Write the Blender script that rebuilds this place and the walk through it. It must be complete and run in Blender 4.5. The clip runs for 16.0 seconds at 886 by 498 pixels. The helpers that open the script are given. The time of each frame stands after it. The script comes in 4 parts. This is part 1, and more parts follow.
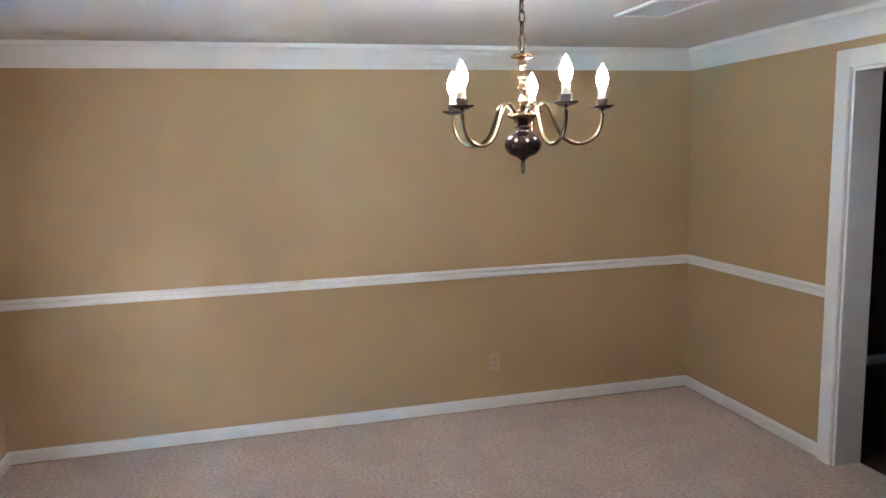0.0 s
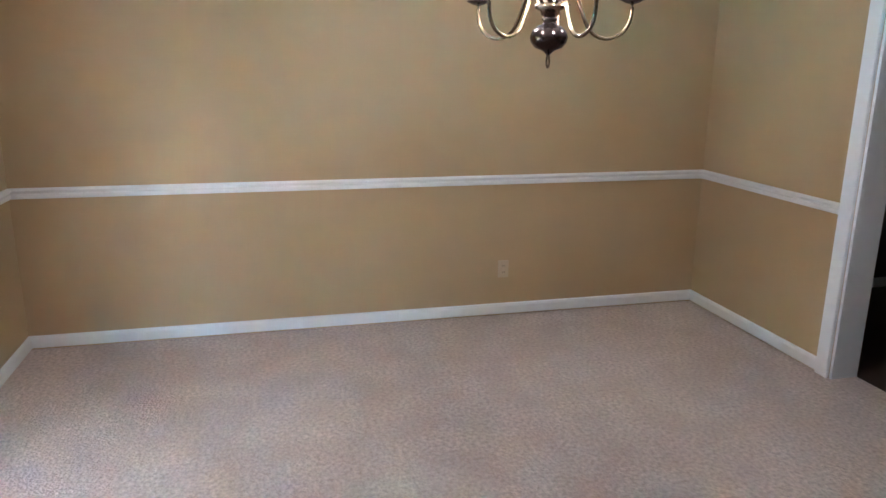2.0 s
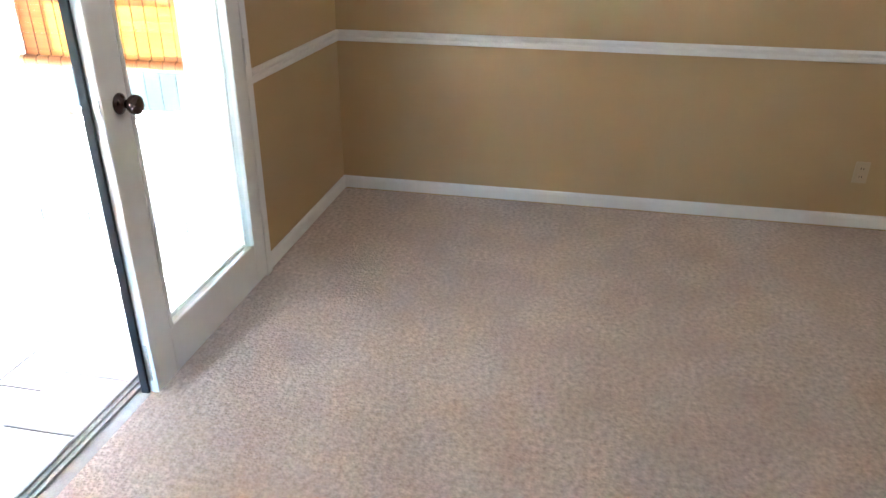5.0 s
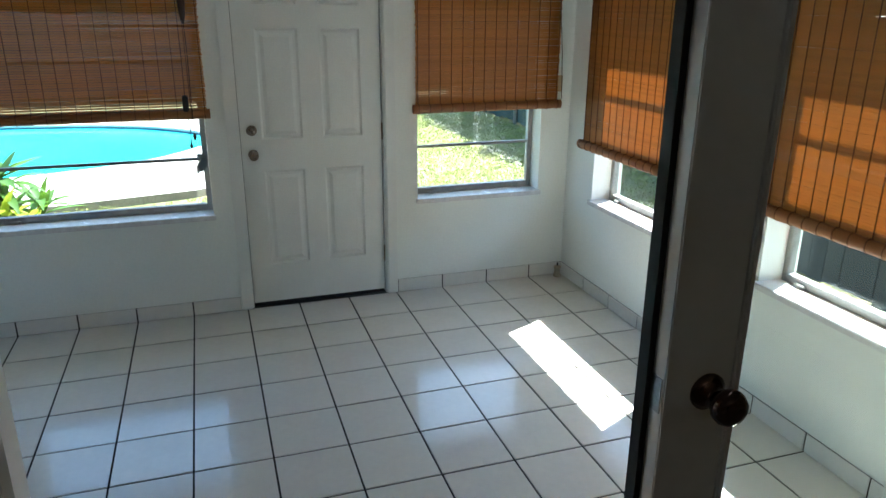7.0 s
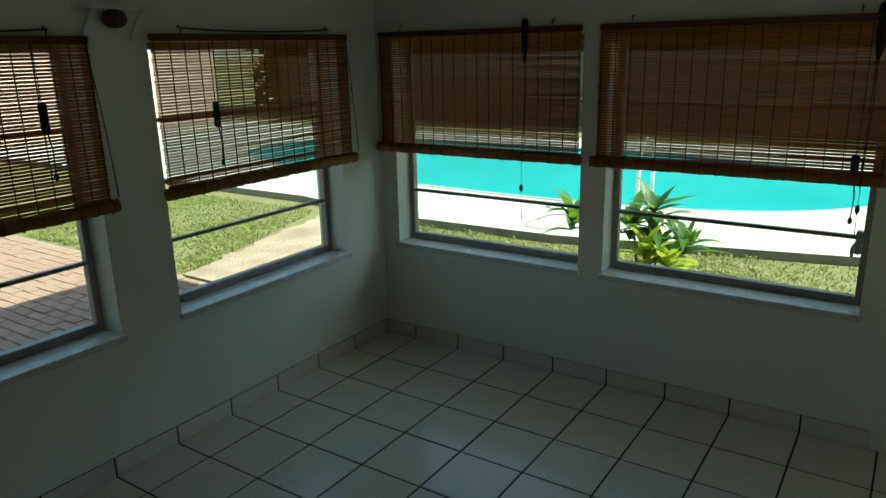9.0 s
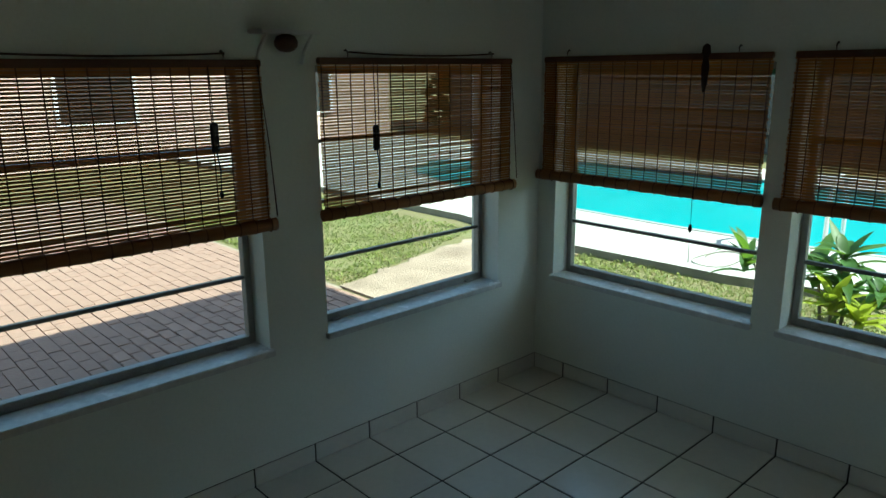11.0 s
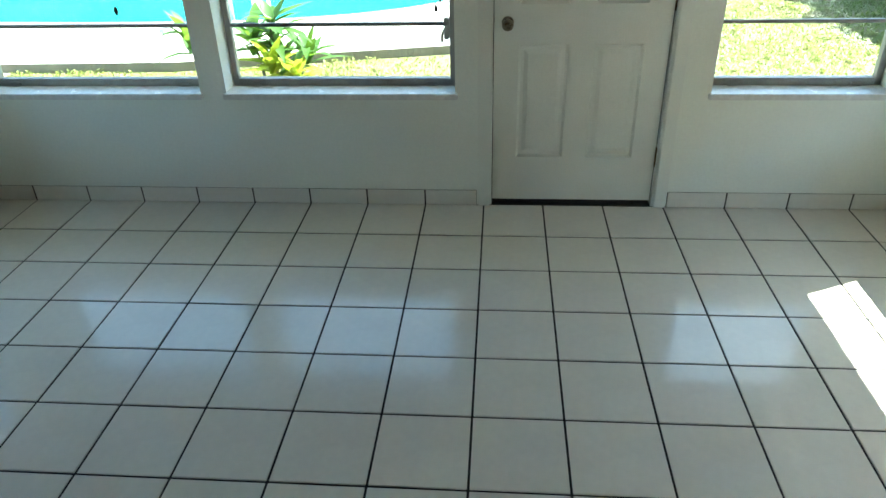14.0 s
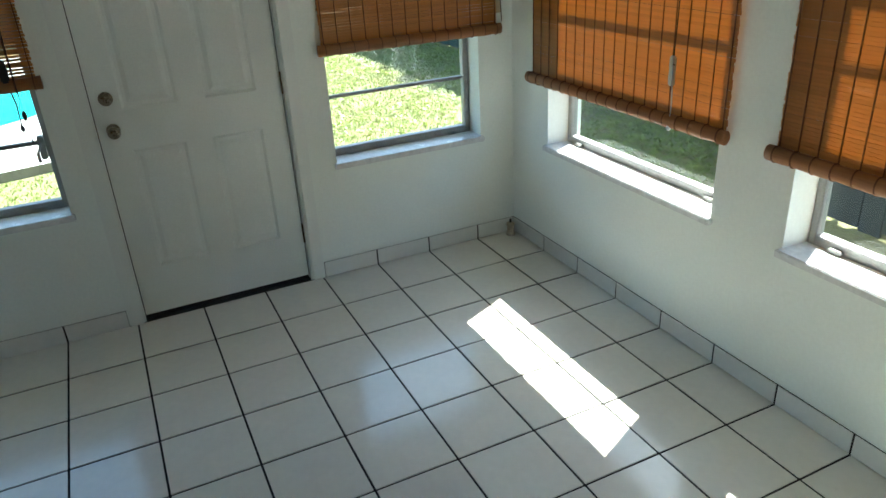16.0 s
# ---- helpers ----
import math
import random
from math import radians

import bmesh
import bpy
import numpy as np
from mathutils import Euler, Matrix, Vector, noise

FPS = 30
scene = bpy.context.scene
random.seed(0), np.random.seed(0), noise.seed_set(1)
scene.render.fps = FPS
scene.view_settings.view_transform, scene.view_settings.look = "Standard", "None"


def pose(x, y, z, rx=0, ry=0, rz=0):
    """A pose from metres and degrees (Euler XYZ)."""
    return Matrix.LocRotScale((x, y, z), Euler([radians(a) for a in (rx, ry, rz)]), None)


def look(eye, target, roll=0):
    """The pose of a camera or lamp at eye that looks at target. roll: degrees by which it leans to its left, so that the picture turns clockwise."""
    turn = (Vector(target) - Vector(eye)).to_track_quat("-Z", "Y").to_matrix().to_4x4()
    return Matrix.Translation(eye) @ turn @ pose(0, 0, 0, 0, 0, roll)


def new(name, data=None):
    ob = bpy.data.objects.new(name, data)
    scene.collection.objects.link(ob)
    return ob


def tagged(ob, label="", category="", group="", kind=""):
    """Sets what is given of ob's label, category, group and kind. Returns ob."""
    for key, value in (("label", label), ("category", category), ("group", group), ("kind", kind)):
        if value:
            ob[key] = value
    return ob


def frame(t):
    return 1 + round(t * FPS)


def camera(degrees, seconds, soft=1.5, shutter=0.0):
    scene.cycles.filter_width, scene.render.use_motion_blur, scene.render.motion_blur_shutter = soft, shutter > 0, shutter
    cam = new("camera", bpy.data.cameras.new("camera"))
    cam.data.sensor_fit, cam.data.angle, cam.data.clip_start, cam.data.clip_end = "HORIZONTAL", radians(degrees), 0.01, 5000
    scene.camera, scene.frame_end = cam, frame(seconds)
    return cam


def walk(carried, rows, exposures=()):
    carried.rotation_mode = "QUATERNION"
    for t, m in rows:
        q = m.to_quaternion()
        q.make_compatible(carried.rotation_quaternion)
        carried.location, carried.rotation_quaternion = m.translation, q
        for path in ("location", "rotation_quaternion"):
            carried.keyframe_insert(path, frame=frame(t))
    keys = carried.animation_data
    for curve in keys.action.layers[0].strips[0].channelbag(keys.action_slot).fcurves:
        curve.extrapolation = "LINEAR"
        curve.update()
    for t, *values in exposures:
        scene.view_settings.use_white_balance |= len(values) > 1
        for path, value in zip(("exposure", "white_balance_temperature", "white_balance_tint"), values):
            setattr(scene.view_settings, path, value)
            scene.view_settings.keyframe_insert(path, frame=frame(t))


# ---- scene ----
cam = camera(63.8, 16.0, soft=1.5)


def at(t, x, y, z, yaw, pitch, roll):
    """A row of the walk: yaw to the left of +y, pitch up, roll to the left."""
    return t, pose(x, y, z, 90 + pitch, 0, yaw) @ pose(0, 0, 0, 0, 0, roll)


walk(cam, [
    at(0, -1.603, -4.321, 1.794, -104.31, -7.92, -1.40),
    at(0.5, -1.581, -4.294, 1.780, -105.57, -7.69, -1.12),
    at(1, -1.560, -4.309, 1.796, -106.28, -8.31, -0.40),
    at(1.5, -1.539, -4.328, 1.755, -107.17, -10.80, 0.66),
    at(2, -1.617, -4.279, 1.723, -103.76, -14.55, 0.57),
    at(2.5, -1.570, -4.181, 1.638, -101.74, -18.72, 0.48),
    at(3, -1.558, -4.188, 1.568, -100.85, -23.55, 0.60),
    at(3.2, -1.548, -4.202, 1.559, -100.27, -25.63, 0.70),
    at(4.2, -1.400, -4.240, 1.605, -88.6, -27.2, 0.0),
    at(5.3, -1.126, -4.285, 1.677, -70.52, -24.56, -0.90),
    at(5.5, -0.984, -4.308, 1.661, -62.28, -23.45, -2.04),
    at(5.7, -0.787, -4.267, 1.659, -53.45, -22.76, -1.30),
    at(6, -0.636, -4.215, 1.678, -43.13, -22.09, -0.33),
    at(6.2, -0.518, -4.149, 1.675, -38.51, -22.19, 0.05),
    at(6.5, -0.351, -3.990, 1.680, -32.23, -21.58, 0.81),
    at(7, -0.125, -3.746, 1.713, -18.31, -18.73, 0.30),
    at(7.5, 0.060, -3.504, 1.687, -3.52, -18.10, -0.11),
    at(8, 0.043, -3.278, 1.674, 7.29, -16.73, 0.51),
    at(8.5, 0.038, -3.070, 1.674, 20.40, -15.70, 0.10),
    at(9, -0.021, -2.937, 1.706, 34.02, -15.72, -1.31),
    at(9.2, -0.022, -2.876, 1.705, 39.03, -15.29, -1.63),
    at(10.2, -0.075, -2.792, 1.728, 50.0, -14.0, -0.9),
    at(11.3, -0.108, -2.794, 1.737, 43.59, -15.16, 0.08),
    at(11.5, -0.105, -2.802, 1.733, 40.50, -16.60, 0.53),
    at(12, -0.120, -2.888, 1.715, 32.62, -19.83, 1.52),
    at(12.5, -0.018, -2.900, 1.721, 26.73, -23.46, 0.92),
    at(13, 0.028, -2.981, 1.752, 19.68, -27.02, 0.02),
    at(13.5, 0.089, -3.010, 1.745, 13.09, -29.71, -1.04),
    at(14, 0.075, -2.986, 1.691, 5.08, -30.50, -1.62),
    at(14.5, 0.073, -2.983, 1.687, -3.08, -30.08, -2.30),
    at(15, 0.079, -2.983, 1.703, -11.09, -29.61, -3.15),
    at(15.5, 0.090, -2.981, 1.704, -18.98, -28.48, -3.65),
    at(16, 0.119, -2.946, 1.703, -24.44, -25.45, -3.22)],
    exposures=[(0.0, 7.05, 5250, 13), (2.0, 7.15, 5000, 11), (3.2, 7.15, 5350, 13), (5.3, 6.5, 5600, 8), (5.5, 5.9, 5500, 6), (5.7, 5.25, 5600, 2), (6.0, 4.35, 4500, -7), (6.5, 3.5, 5200, -3), (7.0, 2.95, 5900, 2), (7.5, 2.85, 6600, 10), (8.0, 2.55, 7400, -20), (8.5, 1.6, 7200, -19), (9.0, 1.2, 6950, -17), (11.5, 1.35, 6100, -11), (12.0, 1.65, 6050, -8), (12.5, 2.2, 6250, -5), (13.5, 3.0, 6350, -8), (15.0, 3.1, 6200, -9), (16.0, 2.7, 6050, -4)])

# ---- sky, sun and lamps ----
SUN = Vector((0.905, 0.425, 0)) * math.cos(radians(50)) + Vector((0, 0, math.sin(radians(50))))
world = bpy.data.worlds.new("sky")
scene.world = world
world.use_nodes = True
sky = world.node_tree.nodes.new("ShaderNodeTexSky")
sky.sky_type, sky.sun_disc = "NISHITA", False
sky.sun_elevation, sky.sun_rotation = radians(50), radians(64.8)
background = world.node_tree.nodes["Background"]
background.inputs[1].default_value = 0.125
world.node_tree.links.new(sky.outputs[0], background.inputs[0])
sun = new("sun", bpy.data.lights.new("sun", "SUN"))
sun.data.energy, sun.data.angle, sun.data.color = 5.0, radians(0.53), (1, 0.95, 0.87)
sun.matrix_world = look(SUN * 30, (0, 0, 0))

# ---- materials ----


def shader(name):
    m = bpy.data.materials.new(name)
    m.use_nodes = True
    return m, m.node_tree.nodes, m.node_tree.links, m.node_tree.nodes["Principled BSDF"]


def surface(name, color, rough=0.5, metal=0.0, vary=0.15, scale=6.0, grain=60.0, bump=0.15, depth=0.002, per_piece=0.0, stretch=(1, 1, 1), spec=0.5, second=None):
    """A worn surface: two scales of tone, a fine relief and uneven gloss."""
    m, n, l, b = shader(name)
    co = n.new("ShaderNodeTexCoord")
    mp = n.new("ShaderNodeMapping")
    mp.inputs["Scale"].default_value = stretch
    l.new(co.outputs["Object"], mp.inputs[0])
    big, fine = n.new("ShaderNodeTexNoise"), n.new("ShaderNodeTexNoise")
    big.inputs["Scale"].default_value, big.inputs["Detail"].default_value = scale, 5
    fine.inputs["Scale"].default_value, fine.inputs["Detail"].default_value = grain, 3
    l.new(mp.outputs[0], big.inputs[0]), l.new(mp.outputs[0], fine.inputs[0])
    add = n.new("ShaderNodeMath")
    add.operation = "ADD"
    l.new(big.outputs[0], add.inputs[0]), l.new(fine.outputs[0], add.inputs[1])
    value = add
    if per_piece:
        info = n.new("ShaderNodeObjectInfo")
        piece = n.new("ShaderNodeMath")
        piece.operation, piece.inputs[1].default_value = "MULTIPLY_ADD", per_piece
        l.new(info.outputs["Random"], piece.inputs[0]), l.new(add.outputs[0], piece.inputs[2])
        value = piece
    ramp = n.new("ShaderNodeMapRange")
    ramp.inputs[1].default_value, ramp.inputs[2].default_value = 0.65, 1.35 + per_piece
    l.new(value.outputs[0], ramp.inputs[0])
    mix = n.new("ShaderNodeMix")
    mix.data_type = "RGBA"
    dark = second or [c * (1 - vary) for c in color]
    mix.inputs[6].default_value, mix.inputs[7].default_value = (*dark, 1), (*[min(1, c * (1 + vary * 0.6)) for c in color], 1)
    l.new(ramp.outputs[0], mix.inputs[0]), l.new(mix.outputs[2], b.inputs["Base Color"])
    gloss = n.new("ShaderNodeMapRange")
    gloss.inputs[3].default_value, gloss.inputs[4].default_value = max(0.02, rough - 0.07), min(1, rough + 0.07)
    l.new(big.outputs[0], gloss.inputs[0]), l.new(gloss.outputs[0], b.inputs["Roughness"])
    b.inputs["Metallic"].default_value, b.inputs["Specular IOR Level"].default_value = metal, spec
    if bump:
        bp = n.new("ShaderNodeBump")
        bp.inputs["Strength"].default_value, bp.inputs["Distance"].default_value = bump, depth
        l.new(fine.outputs[0], bp.inputs["Height"]), l.new(bp.outputs[0], b.inputs["Normal"])
    return m


def thin(name, color, light, share, vary=0.25, grain=25.0, stretch=(1, 1, 1), per_piece=0.4, rough=0.5):
    """A thin leaf or reed that lets some light through."""
    m = surface(name, color, rough, vary=vary, grain=grain, stretch=stretch, per_piece=per_piece, bump=0.3)
    n, l = m.node_tree.nodes, m.node_tree.links
    tr, mx = n.new("ShaderNodeBsdfTranslucent"), n.new("ShaderNodeMixShader")
    tr.inputs[0].default_value, mx.inputs[0].default_value = (*light, 1), share
    l.new(n["Principled BSDF"].outputs[0], mx.inputs[1]), l.new(tr.outputs[0], mx.inputs[2])
    l.new(mx.outputs[0], n["Material Output"].inputs[0])
    return m


def glass(name, tint=(0.95, 0.98, 0.97)):
    m, n, l, b = shader(name)
    tr, gl, mx, fr = n.new("ShaderNodeBsdfTransparent"), n.new("ShaderNodeBsdfGlossy"), n.new("ShaderNodeMixShader"), n.new("ShaderNodeLayerWeight")
    tr.inputs[0].default_value, gl.inputs["Roughness"].default_value = (*tint, 1), 0.02
    fr.inputs[0].default_value = 0.5
    up, gain = n.new("ShaderNodeMath"), n.new("ShaderNodeMath")
    up.operation, up.inputs[1].default_value = "POWER", 5.0
    gain.operation, gain.inputs[1].default_value, gain.inputs[2].default_value = "MULTIPLY_ADD", 0.9, 0.03
    l.new(fr.outputs["Facing"], up.inputs[0]), l.new(up.outputs[0], gain.inputs[0])
    l.new(gain.outputs[0], mx.inputs[0]), l.new(tr.outputs[0], mx.inputs[1]), l.new(gl.outputs[0], mx.inputs[2])
    l.new(mx.outputs[0], n["Material Output"].inputs[0])
    return m


def glowing(name, color, strength):
    m, n, l, b = shader(name)
    b.inputs["Base Color"].default_value = (*color, 1)
    b.inputs["Emission Color"].default_value, b.inputs["Emission Strength"].default_value = (*color, 1), strength
    return m


TAN = surface("tan_wall_paint", (0.47, 0.335, 0.175), 0.55, vary=0.07, scale=1.2, grain=220, bump=0.12)
TRIM = surface("white_trim_paint", (0.8, 0.8, 0.8), 0.35, vary=0.03, scale=3, grain=25, bump=0.04)
CEIL = surface("ceiling_paint", (0.76, 0.76, 0.77), 0.8, vary=0.05, scale=2, grain=160, bump=0.3)
SUNWALL = surface("sunroom_wall_paint", (0.79, 0.82, 0.78), 0.6, vary=0.05, scale=1.5, grain=70, bump=0.25, depth=0.003)
DOORPAINT = surface("white_door_paint", (0.76, 0.78, 0.75), 0.38, vary=0.06, scale=4, grain=120, bump=0.08)
TILE = surface("glazed_floor_tile", (0.75, 0.72, 0.655), 0.13, vary=0.08, scale=5, grain=30, bump=0.05, depth=0.001, per_piece=0.35)
WALLTILE = surface("glazed_skirting_tile", (0.74, 0.73, 0.69), 0.16, vary=0.07, scale=5, grain=30, bump=0.04, per_piece=0.3)
GROUT = surface("dark_grout", (0.014, 0.013, 0.013), 0.9, vary=0.5, scale=9, grain=140, bump=0.4)
SKIRTGROUT = surface("stained_grout", (0.022, 0.02, 0.018), 0.9, vary=0.6, scale=7, grain=140, bump=0.4)
MARBLE = surface("marble_sill", (0.7, 0.7, 0.7), 0.25, vary=0.2, scale=9, grain=40, bump=0.03)
ALU = surface("aged_aluminium", (0.36, 0.36, 0.35), 0.55, metal=0.5, vary=0.25, scale=20, grain=200, bump=0.1)
BRONZEALU = surface("dull_window_bar", (0.26, 0.26, 0.25), 0.5, metal=0.6, vary=0.3, scale=20, grain=200, bump=0.1)
PANE = glass("window_pane")
BRASS = surface("antique_brass", (0.24, 0.17, 0.10), 0.2, metal=1, vary=0.45, scale=30, grain=150, bump=0.03)
DARKBRASS = surface("oiled_bronze", (0.07, 0.05, 0.045), 0.18, metal=0.9, vary=0.4, scale=30, grain=150, bump=0.03)
KNOB = surface("worn_satin_nickel", (0.25, 0.21, 0.165), 0.28, metal=1, vary=0.35, scale=60, grain=200, bump=0.05)
STEEL = surface("steel_plate", (0.55, 0.55, 0.53), 0.3, metal=1, vary=0.2, scale=60, grain=200, bump=0.05)
BLACK = surface("black_plastic", (0.02, 0.02, 0.02), 0.5, vary=0.3, bump=0.1)
# Black of the door seals, also of the shade in the garden door's gaps.
SEALGAP = surface("black_seal_and_gap_shade", (0.012, 0.012, 0.014), 0.7, vary=0.3, bump=0.2)
PLASTIC = surface("ivory_plastic", (0.53, 0.42, 0.265), 0.4, vary=0.05, bump=0.02)
BULB = glowing("lit_bulb", (1.0, 0.84, 0.64), 2.7)
CANDLE = surface("candle_sleeve", (0.82, 0.76, 0.66), 0.5, vary=0.05, bump=0.05)
REED = thin("bamboo_reed", (0.44, 0.17, 0.042), (0.64, 0.36, 0.12), 0.33, vary=0.4, grain=14, stretch=(1, 6, 6), per_piece=0.7)
REEDROLL = thin("bamboo_roll", (0.33, 0.14, 0.045), (0.5, 0.2, 0.06), 0.12, vary=0.4, grain=40, stretch=(0.3, 6, 6))
THREAD = surface("brown_blind_thread", (0.17, 0.072, 0.028), 0.9, vary=0.3, bump=0.2)
STRING = surface("dark_blind_string", (0.05, 0.025, 0.015), 0.9, vary=0.3, bump=0.2)
BATTEN = surface("stained_batten", (0.13, 0.055, 0.025), 0.55, vary=0.35, scale=12, grain=60, stretch=(0.2, 4, 4))
CONCRETE = surface("pool_deck_concrete", (0.5, 0.49, 0.46), 0.85, vary=0.14, scale=0.9, grain=45, bump=0.4, depth=0.004)
CURB = surface("weathered_concrete", (0.25, 0.23, 0.19), 0.95, vary=0.4, scale=4, grain=40, bump=0.6, depth=0.01)
BRICK = surface("red_brick_paver", (0.36, 0.225, 0.18), 0.9, vary=0.38, scale=11, grain=60, bump=0.7, per_piece=0.6)
WORNPATH = surface("worn_concrete_path", (0.36, 0.275, 0.215), 0.95, vary=0.55, scale=3.4, grain=38, bump=1.0, depth=0.012, second=(0.2, 0.145, 0.105))
MORTAR = surface("sandy_joint", (0.33, 0.27, 0.215), 0.95, vary=0.3, scale=8, grain=90, bump=0.5)
LAWN = surface("lawn_soil", (0.15, 0.15, 0.06), 0.95, vary=0.5, scale=1.4, grain=24, bump=0.8, depth=0.02, second=(0.17, 0.13, 0.07))
BLADE = thin("grass_blade", (0.17, 0.22, 0.045), (0.24, 0.35, 0.06), 0.35, vary=0.5, grain=2.5, per_piece=0)
STRAW = thin("straw_blade", (0.34, 0.27, 0.14), (0.4, 0.3, 0.14), 0.2, vary=0.5, grain=3, per_piece=0)
WEED = thin("weed_leaf", (0.24, 0.27, 0.07), (0.36, 0.42, 0.08), 0.3, vary=0.5, grain=2.0, per_piece=0)
LEAF = thin("dracaena_leaf", (0.06, 0.13, 0.03), (0.2, 0.36, 0.04), 0.35, vary=0.4, grain=9)
YLEAF = thin("yellow_leaf", (0.36, 0.42, 0.05), (0.5, 0.58, 0.06), 0.35, vary=0.3, grain=9)
STEM = surface("plant_stem", (0.17, 0.14, 0.09), 0.8, vary=0.3, grain=60, bump=0.4)
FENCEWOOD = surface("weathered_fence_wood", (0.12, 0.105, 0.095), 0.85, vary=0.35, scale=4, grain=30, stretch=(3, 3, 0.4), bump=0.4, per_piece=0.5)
# Fence wood again, with the teal of sky-lit shade put into its colour.
TEALSHADE = surface("fence_wood_teal_shade", (0.05, 0.08, 0.065), 0.85, vary=0.35, scale=4, grain=30, stretch=(3, 3, 0.4), bump=0.4, per_piece=0.5)
# Fence wood darkened and blued for the shaded side near the sunroom.
BLUESHADE = surface("fence_wood_blue_shade", (0.035, 0.04, 0.045), 0.85, vary=0.5, scale=3, grain=30, stretch=(3, 3, 0.4), bump=0.4, per_piece=0.6)
POST = surface("galvanised_post", (0.5, 0.52, 0.52), 0.45, metal=0.5, vary=0.2, bump=0.1)
HEDGE = thin("hedge_leaf", (0.035, 0.07, 0.025), (0.07, 0.14, 0.03), 0.25, vary=0.5, grain=3, per_piece=0)
PINK = surface("stucco_facade", (0.56, 0.42, 0.36), 0.9, vary=0.12, scale=0.8, grain=30, bump=0.5, depth=0.01)
ROOFING = surface("roof_shingle", (0.14, 0.12, 0.11), 0.9, vary=0.3, scale=2, grain=30, bump=0.5)
STUCCO = surface("white_stucco", (0.62, 0.62, 0.58), 0.9, vary=0.12, scale=0.8, grain=50, bump=0.5, depth=0.01)
POOLTILE = surface("blue_pool_tile", (0.05, 0.13, 0.25), 0.25, vary=0.4, scale=8, grain=30, bump=0.2)
# Near-black wall and floor colours hold the gloom of the unlit room.
DARKROOM = surface("gloom_dark_wall", (0.07, 0.047, 0.03), 0.6, vary=0.1, scale=1.2, grain=200, bump=0.1)
HALLGLOOM = surface("gloom_dark_floor", (0.05, 0.032, 0.022), 0.5, vary=0.3, scale=3, grain=40, stretch=(0.3, 4, 4), bump=0.1)
SOFA = surface("black_fabric", (0.02, 0.018, 0.018), 0.8, vary=0.3, grain=200, bump=0.4)


def carpet():
    m, n, l, b = shader("beige_carpet")
    co = n.new("ShaderNodeTexCoord")
    big, fibre, tuft = n.new("ShaderNodeTexNoise"), n.new("ShaderNodeTexNoise"), n.new("ShaderNodeTexVoronoi")
    big.inputs["Scale"].default_value, big.inputs["Detail"].default_value = 4.5, 7
    fibre.inputs["Scale"].default_value, fibre.inputs["Detail"].default_value = 50, 4
    tuft.inputs["Scale"].default_value = 85
    for t in (big, fibre, tuft):
        l.new(co.outputs["Object"], t.inputs["Vector"])
    mix, mix2 = n.new("ShaderNodeMix"), n.new("ShaderNodeMix")
    mix.data_type = mix2.data_type = "RGBA"
    mix.inputs[6].default_value, mix.inputs[7].default_value = (0.40, 0.315, 0.27, 1), (0.73, 0.615, 0.55, 1)
    mr = n.new("ShaderNodeMapRange")
    mr.inputs[1].default_value, mr.inputs[2].default_value = 0.26, 0.72
    l.new(fibre.outputs[0], mr.inputs[0]), l.new(mr.outputs[0], mix.inputs[0])
    mr2 = n.new("ShaderNodeMapRange")
    mr2.inputs[1].default_value, mr2.inputs[2].default_value, mr2.inputs[4].default_value = 0.4, 0.66, 0.42
    l.new(big.outputs[0], mr2.inputs[0]), l.new(mr2.outputs[0], mix2.inputs[0])
    l.new(mix.outputs[2], mix2.inputs[6])
    mix2.inputs[7].default_value = (0.43, 0.325, 0.28, 1)
    l.new(mix2.outputs[2], b.inputs["Base Color"])
    b.inputs["Roughness"].default_value, b.inputs["Specular IOR Level"].default_value = 1, 0.1
    b.inputs["Sheen Weight"].default_value = 0.2
    bp = n.new("ShaderNodeBump")
    bp.inputs["Strength"].default_value, bp.inputs["Distance"].default_value = 0.55, 0.005
    l.new(tuft.outputs["Distance"], bp.inputs["Height"]), l.new(bp.outputs[0], b.inputs["Normal"])
    return m


def pool_water():
    m, n, l, b = shader("pool_water")
    co, wave, tone, mix, bp = n.new("ShaderNodeTexCoord"), n.new("ShaderNodeTexNoise"), n.new("ShaderNodeTexNoise"), n.new("ShaderNodeMix"), n.new("ShaderNodeBump")
    wave.inputs["Scale"].default_value, tone.inputs["Scale"].default_value = 5, 0.5
    l.new(co.outputs["Object"], wave.inputs[0]), l.new(co.outputs["Object"], tone.inputs[0])
    mix.data_type = "RGBA"
    mix.inputs[6].default_value, mix.inputs[7].default_value = (0.02, 0.27, 0.305, 1), (0.06, 0.42, 0.45, 1)
    l.new(tone.outputs[0], mix.inputs[0]), l.new(mix.outputs[2], b.inputs["Base Color"])
    b.inputs["Roughness"].default_value, b.inputs["IOR"].default_value = 0.12, 1.33
    b.inputs["Specular IOR Level"].default_value = 0.25
    bp.inputs["Strength"].default_value, bp.inputs["Distance"].default_value = 0.06, 0.02
    l.new(wave.outputs[0], bp.inputs["Height"]), l.new(bp.outputs[0], b.inputs["Normal"])
    return m


CARPET, WATER = carpet(), pool_water()

# ---- mesh helpers ----


def box(bm, a, b, bevel=0.0):
    m = Matrix.Translation([(p + q) / 2 for p, q in zip(a, b)]) @ Matrix.Diagonal((*[abs(q - p) for p, q in zip(a, b)], 1))
    made = bmesh.ops.create_cube(bm, size=1, matrix=m)["verts"]
    if bevel:
        bmesh.ops.bevel(bm, geom=list({e for v in made for e in v.link_edges}), offset=bevel, segments=2, affect="EDGES", clamp_overlap=True)


